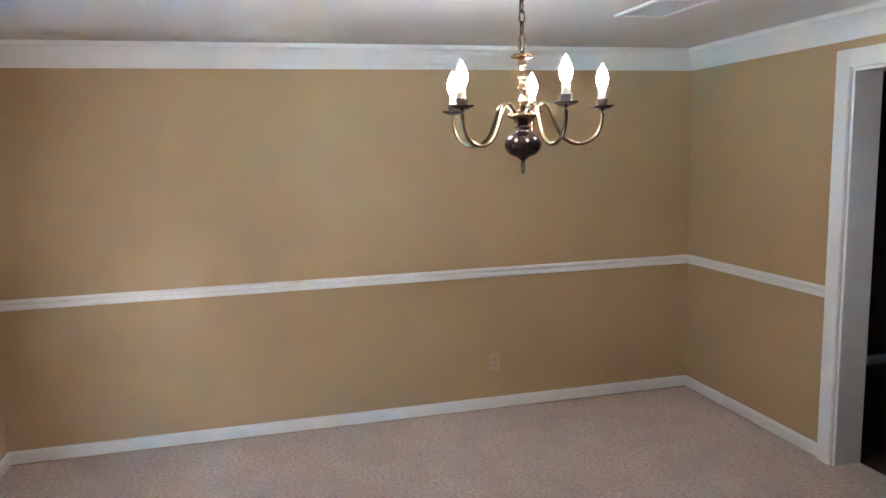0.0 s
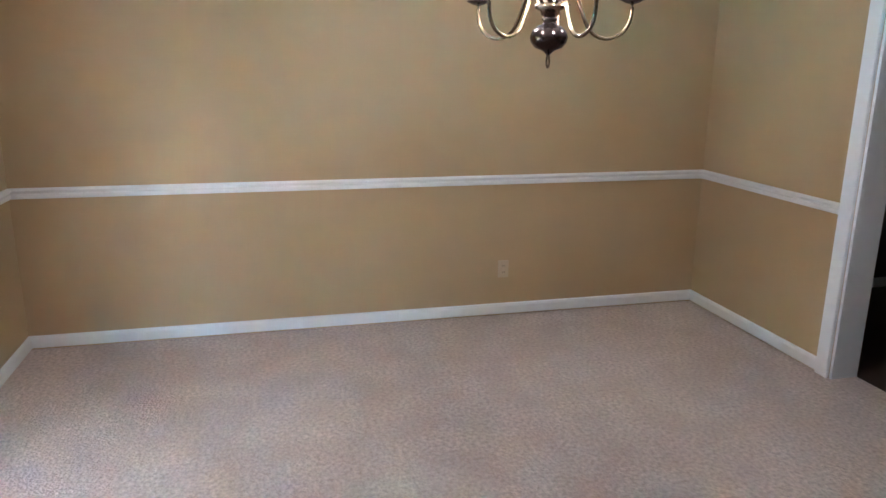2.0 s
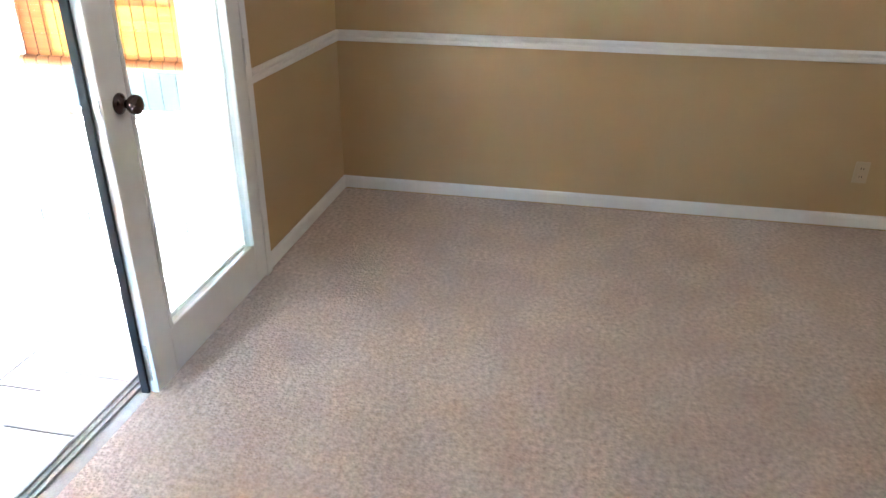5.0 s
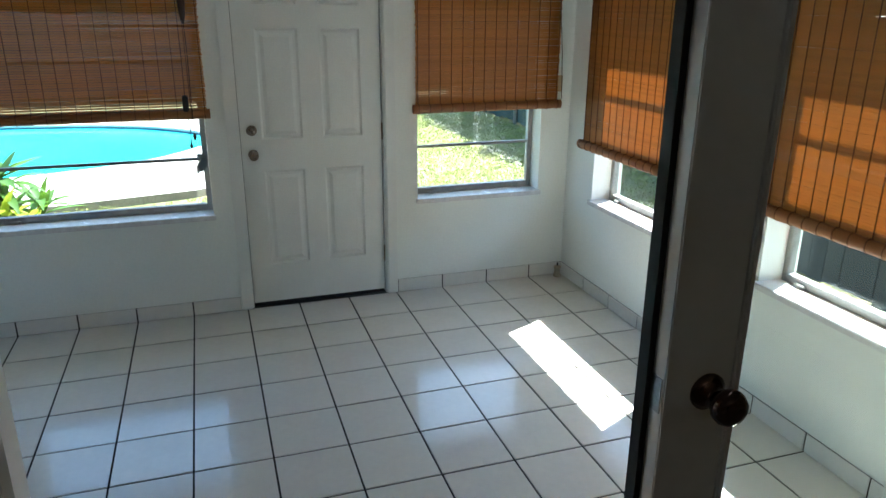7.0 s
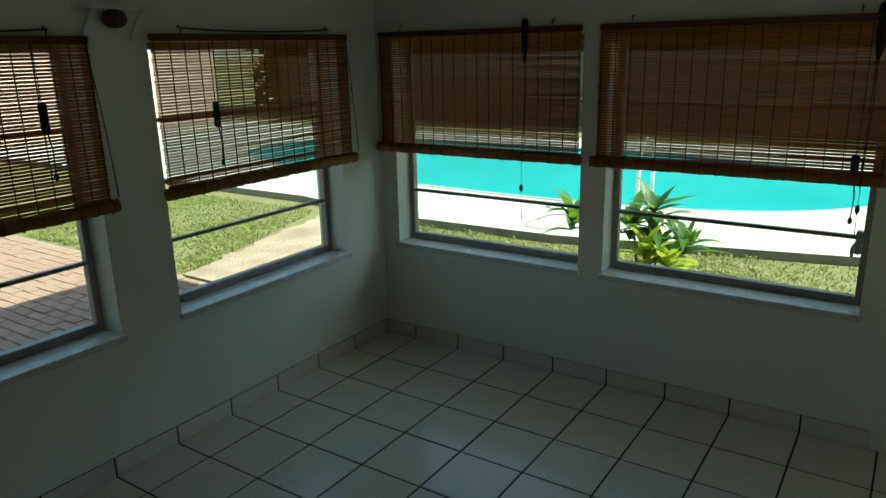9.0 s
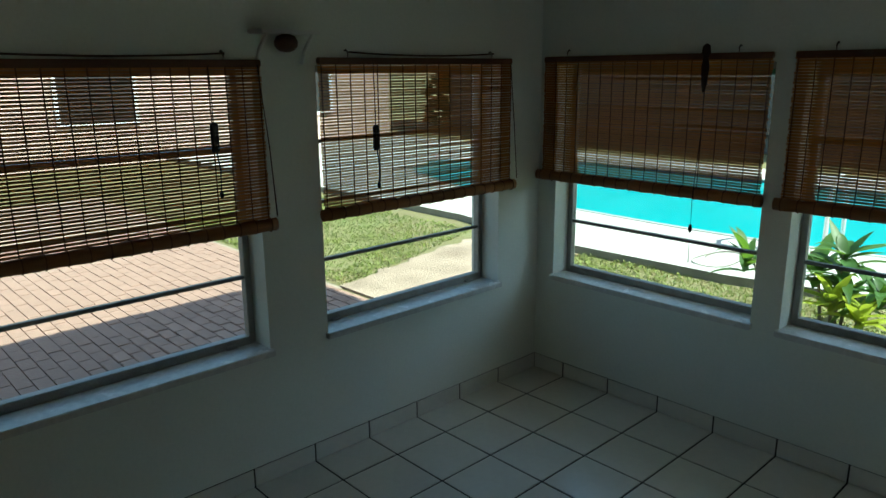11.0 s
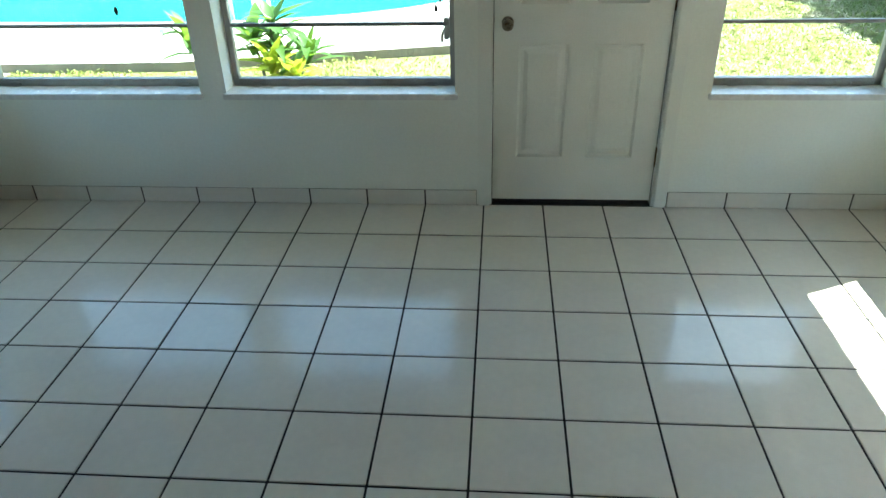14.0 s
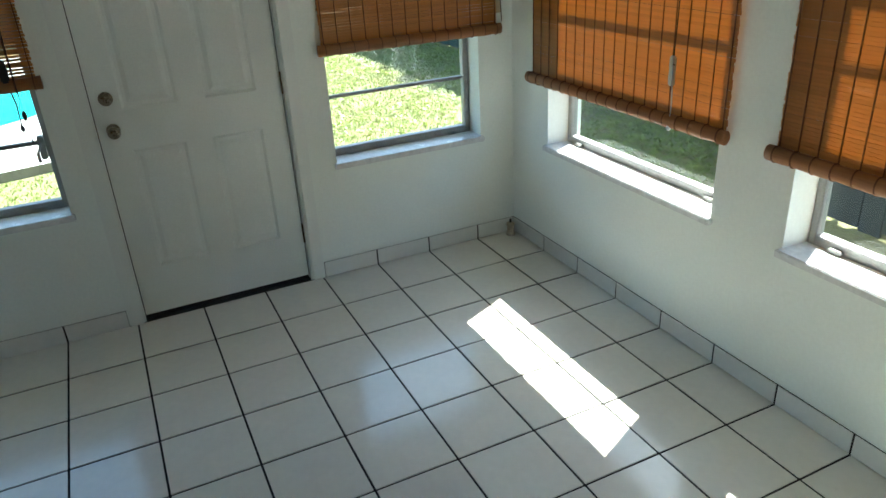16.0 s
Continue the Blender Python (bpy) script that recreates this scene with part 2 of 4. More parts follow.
def rod(bm, p, q, r, r2=None, seg=12):
    p, q = Vector(p), Vector(q)
    m = Matrix.Translation((p + q) / 2) @ (q - p).to_track_quat("Z", "Y").to_matrix().to_4x4()
    bmesh.ops.create_cone(bm, cap_ends=True, segments=seg, radius1=r, radius2=r if r2 is None else r2, depth=(q - p).length, matrix=m)


def tube(bm, points, r, seg=8, closed=False):
    rings, count = [], len(points)
    points = [Vector(p) for p in points]
    for k, p in enumerate(points):
        a = points[(k - 1) % count] if closed or k else p
        b = points[(k + 1) % count] if closed or k < count - 1 else p
        turn = (b - a).to_track_quat("Z", "Y")
        rings.append([bm.verts.new(p + turn @ Vector((r * math.cos(2 * math.pi * s / seg), r * math.sin(2 * math.pi * s / seg), 0))) for s in range(seg)])
    for k in range(count if closed else count - 1):
        one, two = rings[k], rings[(k + 1) % count]
        for s in range(seg):
            bm.faces.new((one[s], one[(s + 1) % seg], two[(s + 1) % seg], two[s]))
    if not closed:
        bm.faces.new(rings[0][::-1]), bm.faces.new(rings[-1])


def lathe(bm, profile, seg=24, m=Matrix()):
    rings = [[bm.verts.new(m @ Vector((r * math.cos(2 * math.pi * s / seg), r * math.sin(2 * math.pi * s / seg), z))) for s in range(seg)] for r, z in profile]
    for one, two in zip(rings, rings[1:]):
        for s in range(seg):
            bm.faces.new((one[s], one[(s + 1) % seg], two[(s + 1) % seg], two[s]))
    bm.faces.new(rings[0][::-1]), bm.faces.new(rings[-1])


def strip(bm, profile, p, q, side):
    """A moulding from p to q; profile in (out, up), out along side."""
    p, q, side = Vector(p), Vector(q), Vector(side)
    ends = [[bm.verts.new(e + side * o + Vector((0, 0, u))) for o, u in profile] for e in (p, q)]
    k = len(profile)
    for s in range(k):
        bm.faces.new((ends[0][s], ends[0][(s + 1) % k], ends[1][(s + 1) % k], ends[1][s]))
    bm.faces.new(ends[0][::-1]), bm.faces.new(ends[1])


def mesh(name, bm, material, smooth=False):
    bmesh.ops.recalc_face_normals(bm, faces=bm.faces)
    me = bpy.data.meshes.new(name)
    bm.to_mesh(me)
    bm.free()
    me.materials.append(material)
    if smooth:
        for f in me.polygons:
            f.use_smooth = True
    return me


def part(name, bm, material, parent=None, label="", smooth=False):
    ob = new(name, mesh(name, bm, material, smooth))
    ob.parent = parent
    return tagged(ob, label)


def boxes(name, pieces, material, parent=None, label="", bevel=0.0):
    bm = bmesh.new()
    for a, b in pieces:
        box(bm, a, b, bevel)
    return part(name, bm, material, parent, label)


def thing(name, m, label, category, group="", kind=""):
    ob = new(name)
    ob.matrix_basis = m
    ob.empty_display_size = 0.1
    return tagged(ob, label, category, group, kind)


def structure(ob, label, category):
    return tagged(ob, label, category, "", "structure")


def wall(name, m, length, height, thick, holes, material, label):
    """A wall along local x, its inner face at y = 0, its body towards +y, with openings through it."""
    us = sorted({0, length, *[h[0] for h in holes], *[h[1] for h in holes]})
    bm = bmesh.new()
    for u0, u1 in zip(us, us[1:]):
        cut = sorted((h[2], h[3]) for h in holes if h[0] <= u0 and h[1] >= u1)
        z = 0.0
        for lo, hi in cut + [(height, height)]:
            if lo > z + 1e-6:
                box(bm, (u0, 0, z), (u1, thick, lo))
            z = hi
    bmesh.ops.remove_doubles(bm, verts=bm.verts, dist=1e-5)
    ob = part(name, bm, material)
    ob.matrix_basis = m
    return structure(ob, label, "wall")


# ---- plan ----
XL, XR, YF, YB = -2.66, 2.07, 0.335, -2.82     # sunroom: its side walls, far wall and the wall to the dining room
XE, YN, YS, XW = 2.572, -2.912, -7.086, -4.6      # dining side: east, north, south and west
DF = 0.14                                     # the carpet lies a step above the tiles
CEILING, SUNCEIL = 2.394, 2.42
SILL, HEAD = 0.6, 1.76
DOORX0, DOORX1 = 0.043, 0.848                 # door to the garden
FX0, FX1 = -0.41, 1.410                         # double doors between the rooms
GROUND = -0.18

FAR = pose(XL - 0.2, YF, 0)
LEFT = pose(XL, YB, 0, 0, 0, 90)
RIGHT = pose(XR, YF, 0, 0, 0, -90)
far_windows = [(-2.54, -1.40), (-1.27, -0.14), (1.06, 1.87)]
left_windows = [(-1.12, 0.0), (-2.53, -1.41)]
right_windows = [(-0.008, -1.12), (-1.45, -2.55)]

wall("wall_far", FAR, XR - XL + 0.4, SUNCEIL, 0.2,
     [(a - XL + 0.2, b - XL + 0.2, SILL - 0.03, HEAD) for a, b in far_windows] + [(DOORX0 - 0.03 - XL + 0.2, DOORX1 + 0.03 - XL + 0.2, -0.01, 2.06)],
     SUNWALL, "off-white painted plaster wall with three windows and a door")
wall("wall_left", LEFT, YF - YB, SUNCEIL, 0.2, [(a - YB, b - YB, SILL - 0.03, HEAD) for a, b in left_windows], SUNWALL,
     "off-white painted plaster wall with two windows")
wall("wall_right", RIGHT, YF - YB, SUNCEIL, 0.2, [(YF - a, YF - b, SILL - 0.03, HEAD) for a, b in right_windows], SUNWALL,
     "off-white painted plaster wall with two windows")
# This face is out of view; tan added here to cut bounce onto the far wall.
wall("wall_between_sunroom_unseen", pose(XR + 0.2, YB, 0, 0, 0, 180), XR - XL + 0.4, SUNCEIL, 0.045,
     [(XR + 0.2 - FX1 - 0.04, XR + 0.2 - FX0 + 0.04, -0.01, DF + 2.09)], TAN, "tan painted wall with a wide doorway")
wall("wall_between_dining_side", pose(XW, YN, 0), XE - XW, 2.55, 0.0465, [(FX0 - 0.04 - XW, FX1 + 0.04 - XW, -0.01, DF + 2.09)], TAN,
     "tan painted wall with a wide doorway")
wall("wall_east", pose(XE, YN, 0, 0, 0, -90), YN - YS + 0.15, 2.55, 0.15, [], TAN, "tan painted dining room wall")
OX0, OX1, OTOP = -0.4, 1.266, DF + 1.995
wall("wall_south", pose(XE, YS, 0, 0, 0, 180), XE - XW, 2.55, 0.15, [(XE - OX1, XE - OX0, -0.01, OTOP)], TAN, "tan painted wall with a cased opening")
wall("wall_west", pose(XW, YS - 0.15, 0, 0, 0, 90), YN + 0.15 - YS, 2.55, 0.15, [], TAN, "tan painted dining room wall")
# dark room beyond the cased opening; its gloom is in the wall and floor colours
wall("wall_hall_far", pose(XE, YS - 3.15, 0, 0, 0, 180), XE - XW, 2.55, 0.1, [], DARKROOM, "wall of the unlit room, gloom put into its colour")
wall("wall_hall_east", pose(XE, YS - 0.15, 0, 0, 0, -90), 3.1, 2.55, 0.1, [], DARKROOM, "wall of the unlit room, gloom put into its colour")
wall("wall_hall_west", pose(XW, YS - 3.2, 0, 0, 0, 90), 3.05, 2.55, 0.1, [], DARKROOM, "wall of the unlit room, gloom put into its colour")

structure(boxes("ceiling", [((XW - 0.1, YS - 3.3, CEILING), (XE + 0.1, YN + 0.002, CEILING + 0.1))], CEIL), "flat white plaster dining room ceiling", "ceiling")
structure(boxes("ceiling_sunroom", [((XL - 0.19, YB - 0.1, SUNCEIL), (XR + 0.19, YF + 0.19, SUNCEIL + 0.1))], CEIL), "flat white sunroom ceiling", "ceiling")
# Unseen; far eave and right corner piece added to keep sun off the far windows.
structure(boxes("roof", [((XL - 0.9, YB - 0.15, 2.6), (XR + 0.9, 1.62, 2.76)), ((XR + 0.9, 1.0, 2.6), (XR + 1.42, 1.62, 2.76)), ((XW - 0.6, YS - 3.8, 2.6), (XE + 0.6, YB - 0.15, 2.76))], ROOFING), "unseen flat roof, eaves and corner piece sized to block sun", "roof")
# Unseen white reflector under the eaves, throws deck light into the sunroom.
structure(boxes("soffit", [((XL - 0.88, YF + 0.21, 2.585), (XR + 0.88, 1.6, 2.598)), ((XL - 0.88, YB, 2.585), (XL - 0.21, YF + 0.2, 2.598)), ((XR + 0.21, YB, 2.585), (XR + 0.88, YF + 0.2, 2.598))], STUCCO), "unseen white board under the eaves, added to bounce light indoors", "soffit")
structure(boxes("floor_carpet", [((XW, YS - 0.16, -0.12), (XE, YN + 0.02, DF))], CARPET), "beige cut-pile carpet with worn patches", "floor")

structure(boxes("floor_hall", [((XW, YS - 3.2, -0.12), (XE, YS - 0.16, DF - 0.003))], HALLGLOOM), "floor of the unlit room, gloom put into its colour", "floor")

# ---- dining room trim ----
BASE = [(0, 0), (0.014, 0), (0.014, 0.05), (0.009, 0.064), (0, 0.07)]
RAIL = [(0, -0.03), (0.012, -0.03), (0.016, -0.02), (0.015, -0.007), (0.006, -0.002), (0.006, 0.003), (0.022, 0.007), (0.025, 0.017), (0.014, 0.027), (0, 0.028)]
CROWN = [(0, -0.13), (0.012, -0.13), (0.018, -0.11), (0.03, -0.095), (0.055, -0.05), (0.075, -0.03), (0.09, -0.025), (0.094, -0.002), (0, -0.002)]
RAILZ = 0.892
CAS, DCAS = 0.086, 0.056                     # widths of the casings of the opening and of the double doors
runs = [("east", (XE, YS, 0), (XE, YN, 0), (-1, 0, 0)), ("south", (OX1 + CAS, YS, 0), (XE, YS, 0), (0, 1, 0)),
        ("south_far", (XW, YS, 0), (OX0 - CAS, YS, 0), (0, 1, 0)), ("north", (FX1 + DCAS, YN, 0), (XE, YN, 0), (0, -1, 0)),
        ("north_far", (XW, YN, 0), (FX0 - DCAS, YN, 0), (0, -1, 0))]
for side, p, q, out in runs:
    for name, profile, z, label in (("baseboard_", BASE, DF + 0.011, "white painted wooden baseboard"), ("chair_rail_", RAIL, DF + RAILZ, "white painted moulded chair rail")):
        bm = bmesh.new()
        strip(bm, profile, Vector(p) + Vector((0, 0, z)), Vector(q) + Vector((0, 0, z)), out)
        structure(part(name + side, bm, TRIM), label, name.replace("_", " ").strip())
for side, p, q, out in (("east", (XE, YS, CEILING), (XE, YN, CEILING), (-1, 0, 0)), ("south", (XW, YS, CEILING), (XE, YS, CEILING), (0, 1, 0)), ("north", (XW, YN, CEILING), (XE, YN, CEILING), (0, -1, 0))):
    bm = bmesh.new()
    strip(bm, CROWN, p, q, out)
    structure(part("crown_moulding_" + side, bm, TRIM), "white painted crown moulding under the ceiling", "crown moulding")
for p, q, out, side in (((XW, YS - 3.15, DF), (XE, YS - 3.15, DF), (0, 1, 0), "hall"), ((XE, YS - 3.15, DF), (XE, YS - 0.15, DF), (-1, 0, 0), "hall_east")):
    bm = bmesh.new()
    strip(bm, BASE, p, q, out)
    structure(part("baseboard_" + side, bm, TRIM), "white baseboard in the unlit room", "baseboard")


def casing(name, x0, x1, top, y, out, label, wide=CAS):
    """A flat casing with an eased edge round an opening; out is the side that it stands proud on."""
    bm = bmesh.new()
    ys = sorted((y, y + out * 0.02))
    box(bm, (x0 - wide, ys[0], DF), (x0, ys[1], top + wide), 0.004)
    box(bm, (x1, ys[0], DF), (x1 + wide, ys[1], top + wide), 0.004)
    box(bm, (x0 + 0.0005, ys[0], top), (x1 - 0.0005, ys[1], top + wide), 0.004)
    structure(part(name, bm, TRIM), label, "trim")


casing("casing_opening", OX0, OX1, OTOP, YS, 1, "white painted casing of the opening to the dark room")
structure(boxes("jamb_opening", [((OX1 - 0.018, YS - 0.16, 0), (OX1 - 0.001, YS + 0.001, OTOP)), ((OX0 + 0.001, YS - 0.16, 0), (OX0 + 0.018, YS + 0.001, OTOP)),
                                 ((OX0 + 0.018, YS - 0.16, OTOP - 0.018), (OX1 - 0.018, YS + 0.001, OTOP - 0.001))], TRIM), "white painted jamb lining", "trim")
casing("casing_double_door", FX0, FX1, DF + 2.05, YN, -1, "white painted casing of the double doors", DCAS)
STOP = YN + 0.037
structure(boxes("jamb_double_door", [((FX0 - 0.038, YN, 0), (FX0, STOP, DF + 2.088)), ((FX1, YN, 0), (FX1 + 0.038, STOP, DF + 2.088)),
                                     ((FX0, YN, DF + 2.05), (FX1, STOP, DF + 2.088)),
                                     ((FX0 - 0.038, STOP, DF - 0.003), (FX0 + 0.012, YB + 0.002, DF + 2.088)), ((FX1 - 0.012, STOP, DF - 0.003), (FX1 + 0.038, YB + 0.002, DF + 2.088)),
                                     ((FX0 + 0.012, STOP, DF + 2.03), (FX1 - 0.012, YB + 0.002, DF + 2.088))], TRIM), "white painted door frame lining with a deep stop", "trim")
sill = thing("threshold", pose((FX0 + FX1) / 2, YN + 0.081, DF - 0.012), "ribbed aluminium threshold between carpet and tile", "threshold", kind="structure")
boxes("sill_plate", [((-0.895, -0.061, -0.0245), (0.895, 0.061, 0.008))], ALU, sill, bevel=0.003)
for k in range(3):
    boxes("rib", [((-0.88, -0.005 + 0.024 * k, 0.008), (0.88, 0.003 + 0.024 * k, 0.016))], ALU, sill)


# ---- double door leaves ----
def leaf(m, label, closed):
    """A glazed leaf from its hinge at x = 0 to its free edge at x = -0.9, dining face at y = 0."""
    w, h, t = 0.9, 2.03, 0.044
    d = thing("glazed_door", m, label, "door")
    st, hs, bot = 0.125, 0.095, 0.19
    bm = bmesh.new()
    for a, b in (((-w, 0, 0.012), (-w + st, t, h)), ((-hs, 0, 0.012), (0, t, h)), ((-w + st, 0.001, 0.012), (-hs, t - 0.001, bot)), ((-w + st, 0.001, h - st), (-hs, t - 0.001, h))):
        box(bm, a, b, 0.002)
    part("leaf_frame", bm, TRIM, d)
    for y0, y1 in ((-0.006, 0.008), (t - 0.008, t + 0.006)):
        bm = bmesh.new()
        i0, i1 = -w + st, -hs
        for a, b in (((i0, y0, bot), (i0 + 0.014, y1, h - st)), ((i1 - 0.014, y0, bot), (i1, y1, h - st)), ((i0 + 0.014, y0, bot), (i1 - 0.014, y1, bot + 0.014)), ((i0 + 0.014, y0, h - st - 0.014), (i1 - 0.014, y1, h - st))):
            box(bm, a, b, 0.003)
        part("glazing_bead", bm, TRIM, d)
    pane = boxes("pane", [((-w + st + 0.002, t / 2 - 0.003, bot + 0.002), (-hs - 0.002, t / 2 + 0.003, h - st - 0.002))], PANE, d, "clear glass pane")
    pane.visible_shadow = False
    kx = -w + 0.08
    for s, y in ((-1, 0.0), (1, t)):
        k = part("knob", knob_mesh(Matrix.Translation((kx, y, 0.995)) @ Matrix.Rotation(radians(90 * -s), 4, "X"), 0.03), DARKBRASS, d, "dark bronze door knob", True)
    boxes("strike_plate", [((-w - 0.0025, 0.006, 0.965), (-w - 0.0005, t - 0.006, 1.025))], STEEL, d, "steel latch plate")
    boxes("seal_and_gap_shade", [((-w - 0.012, t - 0.012, 0.012), (-w - 0.001, t + 0.014, h))], SEALGAP, d, "black weather strip along the free edge")
    boxes("flush_bolt", [((-w - 0.002, 0.014, 0.06), (-w - 0.0004, t - 0.016, 0.2))], STEEL, d)
    for z in (0.25, 1.0, 1.8) if closed else ():
        bm = bmesh.new()
        rod(bm, (0.006, -0.006, z - 0.05), (0.006, -0.006, z + 0.05), 0.006)
        part("hinge", bm, TRIM, d, smooth=True)
    return d


def knob_mesh(m, r):
    bm = bmesh.new()
    lathe(bm, [(r * 1.05, 0), (r * 1.05, 0.004), (r * 0.75, 0.010), (r * 0.4, 0.014), (r * 0.4, 0.03), (r * 0.75, 0.036), (r * 0.98, 0.046), (r, 0.056), (r * 0.85, 0.066), (r * 0.5, 0.07)], 20, m)
    return bm


leaf(pose(FX1 - 0.003, YN - 0.018, DF + 0.004), "closed white glazed door leaf with a dark knob", True)
# the other leaf stands open, folded back into the dining room
leaf(pose(FX0 + 0.006, YN - 0.085, DF, 0, 0, 33), "open white glazed door leaf folded back into the room", False)

# ---- sunroom openings ----


def window(m, name, width, bars, label, crank, bar=0.008):
    """Local x along the wall, y outwards from its inner face, z up from the floor."""
    w = thing(name, m, label, "window", kind="structure")
    top = HEAD
    boxes("window_sill", [((-0.012, -0.025, SILL - 0.029), (width + 0.012, 0.118, SILL))], MARBLE, w, "white marble window sill", bevel=0.004)
    fr = []
    for a, b in (((0.001, 0.12, SILL - 0.028), (0.03, 0.16, top - 0.001)), ((width - 0.03, 0.12, SILL - 0.028), (width - 0.001, 0.16, top - 0.001)), ((0.03, 0.118, SILL - 0.028), (width - 0.03, 0.162, SILL + 0.034)), ((0.03, 0.12, top - 0.03), (width - 0.03, 0.16, top - 0.001))):
        fr.append((a, b))
    boxes("window_frame", fr, ALU, w, "aged aluminium frame", bevel=0.003)
    lo = SILL + 0.034
    zs = [lo] + bars + [top - 0.03]
    for z in bars:
        boxes("muntin", [((0.03, 0.125, z - bar), (width - 0.03, 0.15, z + bar))], BRONZEALU, w, bevel=0.002)
    for z0, z1 in zip(zs, zs[1:]):
        p = boxes("pane", [((0.031, 0.137, z0 + 0.008), (width - 0.031, 0.141, z1 - 0.008))], PANE, w, "clear glass pane")
        p.visible_shadow = False
    for x in (0.12, width - 0.12):
        boxes("latch", [((x - 0.025, 0.1, SILL + 0.001), (x + 0.025, 0.118, SILL + 0.016))], ALU, w, bevel=0.003)
    if crank:
        bm = bmesh.new()
        box(bm, (width - 0.055, 0.085, 0.83), (width - 0.03, 0.125, 0.93), 0.004)
        rod(bm, (width - 0.042, 0.085, 0.9), (width - 0.06, 0.05, 0.87), 0.005)
        rod(bm, (width - 0.06, 0.05, 0.87), (width - 0.06, 0.05, 0.83), 0.007)
        part("crank_handle", bm, ALU, w, "dull metal window crank")
    return w


BARS = [0.895, 1.165, 1.435]
spots = [("window_1", pose(-2.54, YF, 0), 1.14, False), ("window_2", pose(-1.27, YF, 0), 1.13, True), ("window_3", pose(1.06, YF, 0), 0.81, False),
         ("window_4", pose(XL, -1.12, 0, 0, 0, 90), 1.12, False), ("window_5", pose(XL, -2.53, 0, 0, 0, 90), 1.12, False),
         ("window_6", pose(XR, -0.008, 0, 0, 0, -90), 1.112, False), ("window_7", pose(XR, -1.45, 0, 0, 0, -90), 1.10, False)]
for name, m, width, crank in spots:
    window(m, name, width, BARS[1:] if name in ("window_6", "window_7") else BARS, "aluminium awning window with a white marble sill", crank, 0.004 if name in ("window_6", "window_7") else 0.008)



def blind(m, width, top, bottom, label, cord_at, cord_len, half=0.0045, swing=10, cleat=None, drape=False):
    """A bamboo roll-up blind hung on the wall face; local x along the wall, y outwards."""
    b = thing("bamboo_blind", m @ pose(0, -0.03, 0), label, "blind", "bamboo blinds in the sunroom")
    boxes("head_batten", [((0, 0.0, top - 0.028), (width, 0.024, top))], BATTEN, b, bevel=0.004)
    bm = bmesh.new()
    pitch, rng = 0.0125, random.Random(int(width * 1000 + top * 77))
    box(bm, (0.0, -0.0018, -half), (width, 0.0018, half), 0.0012)
    reed = mesh("reed", bm, REED)
    z = bottom + 0.04
    while z < top - 0.02:
        s = new("slat", reed)
        s.parent = b
        s.matrix_basis = pose(rng.uniform(-0.003, 0.003), 0.010 + rng.uniform(-0.001, 0.001), z, rng.uniform(-swing, swing), rng.uniform(-0.06, 0.06), 0)
        z += pitch * rng.uniform(0.95, 1.05)
    bm = bmesh.new()
    rod(bm, (0, 0.003, bottom + 0.04), (0, 0.003, top - 0.01), 0.0025, seg=6)
    line = mesh("string", bm, THREAD)
    n = max(8, round(width / 0.072))
    for k in range(n + 1):
        s = new("string", line)
        s.parent = b
        s.location = (0.012 + (width - 0.024) * k / n, 0.0, 0)
    bm = bmesh.new()
    m2 = Matrix.Translation((-0.02, -0.006, bottom + 0.024)) @ Matrix.Rotation(radians(90), 4, "Y") @ Matrix.Diagonal((1, 0.8, 1, 1))
    profile = []
    length = width + 0.035
    for k in range(25):
        profile.append((0.0265 + 0.0016 * math.sin(k * 2.1), length * k / 24))
    lathe(bm, profile, 16, m2)
    roll = part("rolled_hem", bm, REEDROLL, b, "rolled-up bamboo hem", True)
    bm = bmesh.new()
    rod(bm, (0, 0, -0.0018), (0, 0, 0.0018), 0.0295, seg=16)
    band = mesh("band", bm, THREAD)
    for k in range(n + 1):
        s = new("hem_band", band)
        s.parent = roll
        s.matrix_basis = pose(0.012 + (width - 0.024) * k / n, -0.006, bottom + 0.024, 0, 90, 0) @ Matrix.Diagonal((1, 0.82, 1, 1))
    for x in (0.15, width - 0.15):
        bm = bmesh.new()
        tube(bm, [(x, 0.012, top - 0.01), (x, 0.006, top + 0.02), (x, 0.02, top + 0.032), (x, 0.03, top + 0.028)], 0.0035, 6)
        part("hook", bm, BLACK, b, "small black hook", True)
    if drape:
        bm = bmesh.new()
        tube(bm, [(0.15 + (width - 0.3) * k / 10, -0.004, top + 0.022 - 0.05 * (k / 10) * (1 - k / 10)) for k in range(11)], 0.004, 6)
        part("draped_cord", bm, STRING, b, "dark cord draped between the hooks", True)
        bm = bmesh.new()
        tube(bm, [(width - 0.02, -0.004, top - 0.02), (width + 0.005, -0.012, (top + bottom) / 2), (width + 0.01, -0.03, bottom + 0.06)], 0.0022, 6)
        part("side_cord", bm, STRING, b, "", True)
    if cleat:
        x, z, paint = cleat
        bm = bmesh.new()
        tube(bm, [(x, -0.008, top - 0.02), (x + 0.003, -0.01, (top + z) / 2), (x, -0.014, z + 0.04)], 0.002, 6)
        part("lift_cord", bm, STRING, b, "", True)
        bm = bmesh.new()
        box(bm, (x - 0.015, -0.024, z - 0.055), (x + 0.015, -0.008, z + 0.055), 0.005)
        tube(bm, [(x + 0.004, -0.015, z - 0.05), (x + 0.012, -0.018, z - 0.12), (x + 0.008, -0.018, z - 0.2)], 0.003, 6)
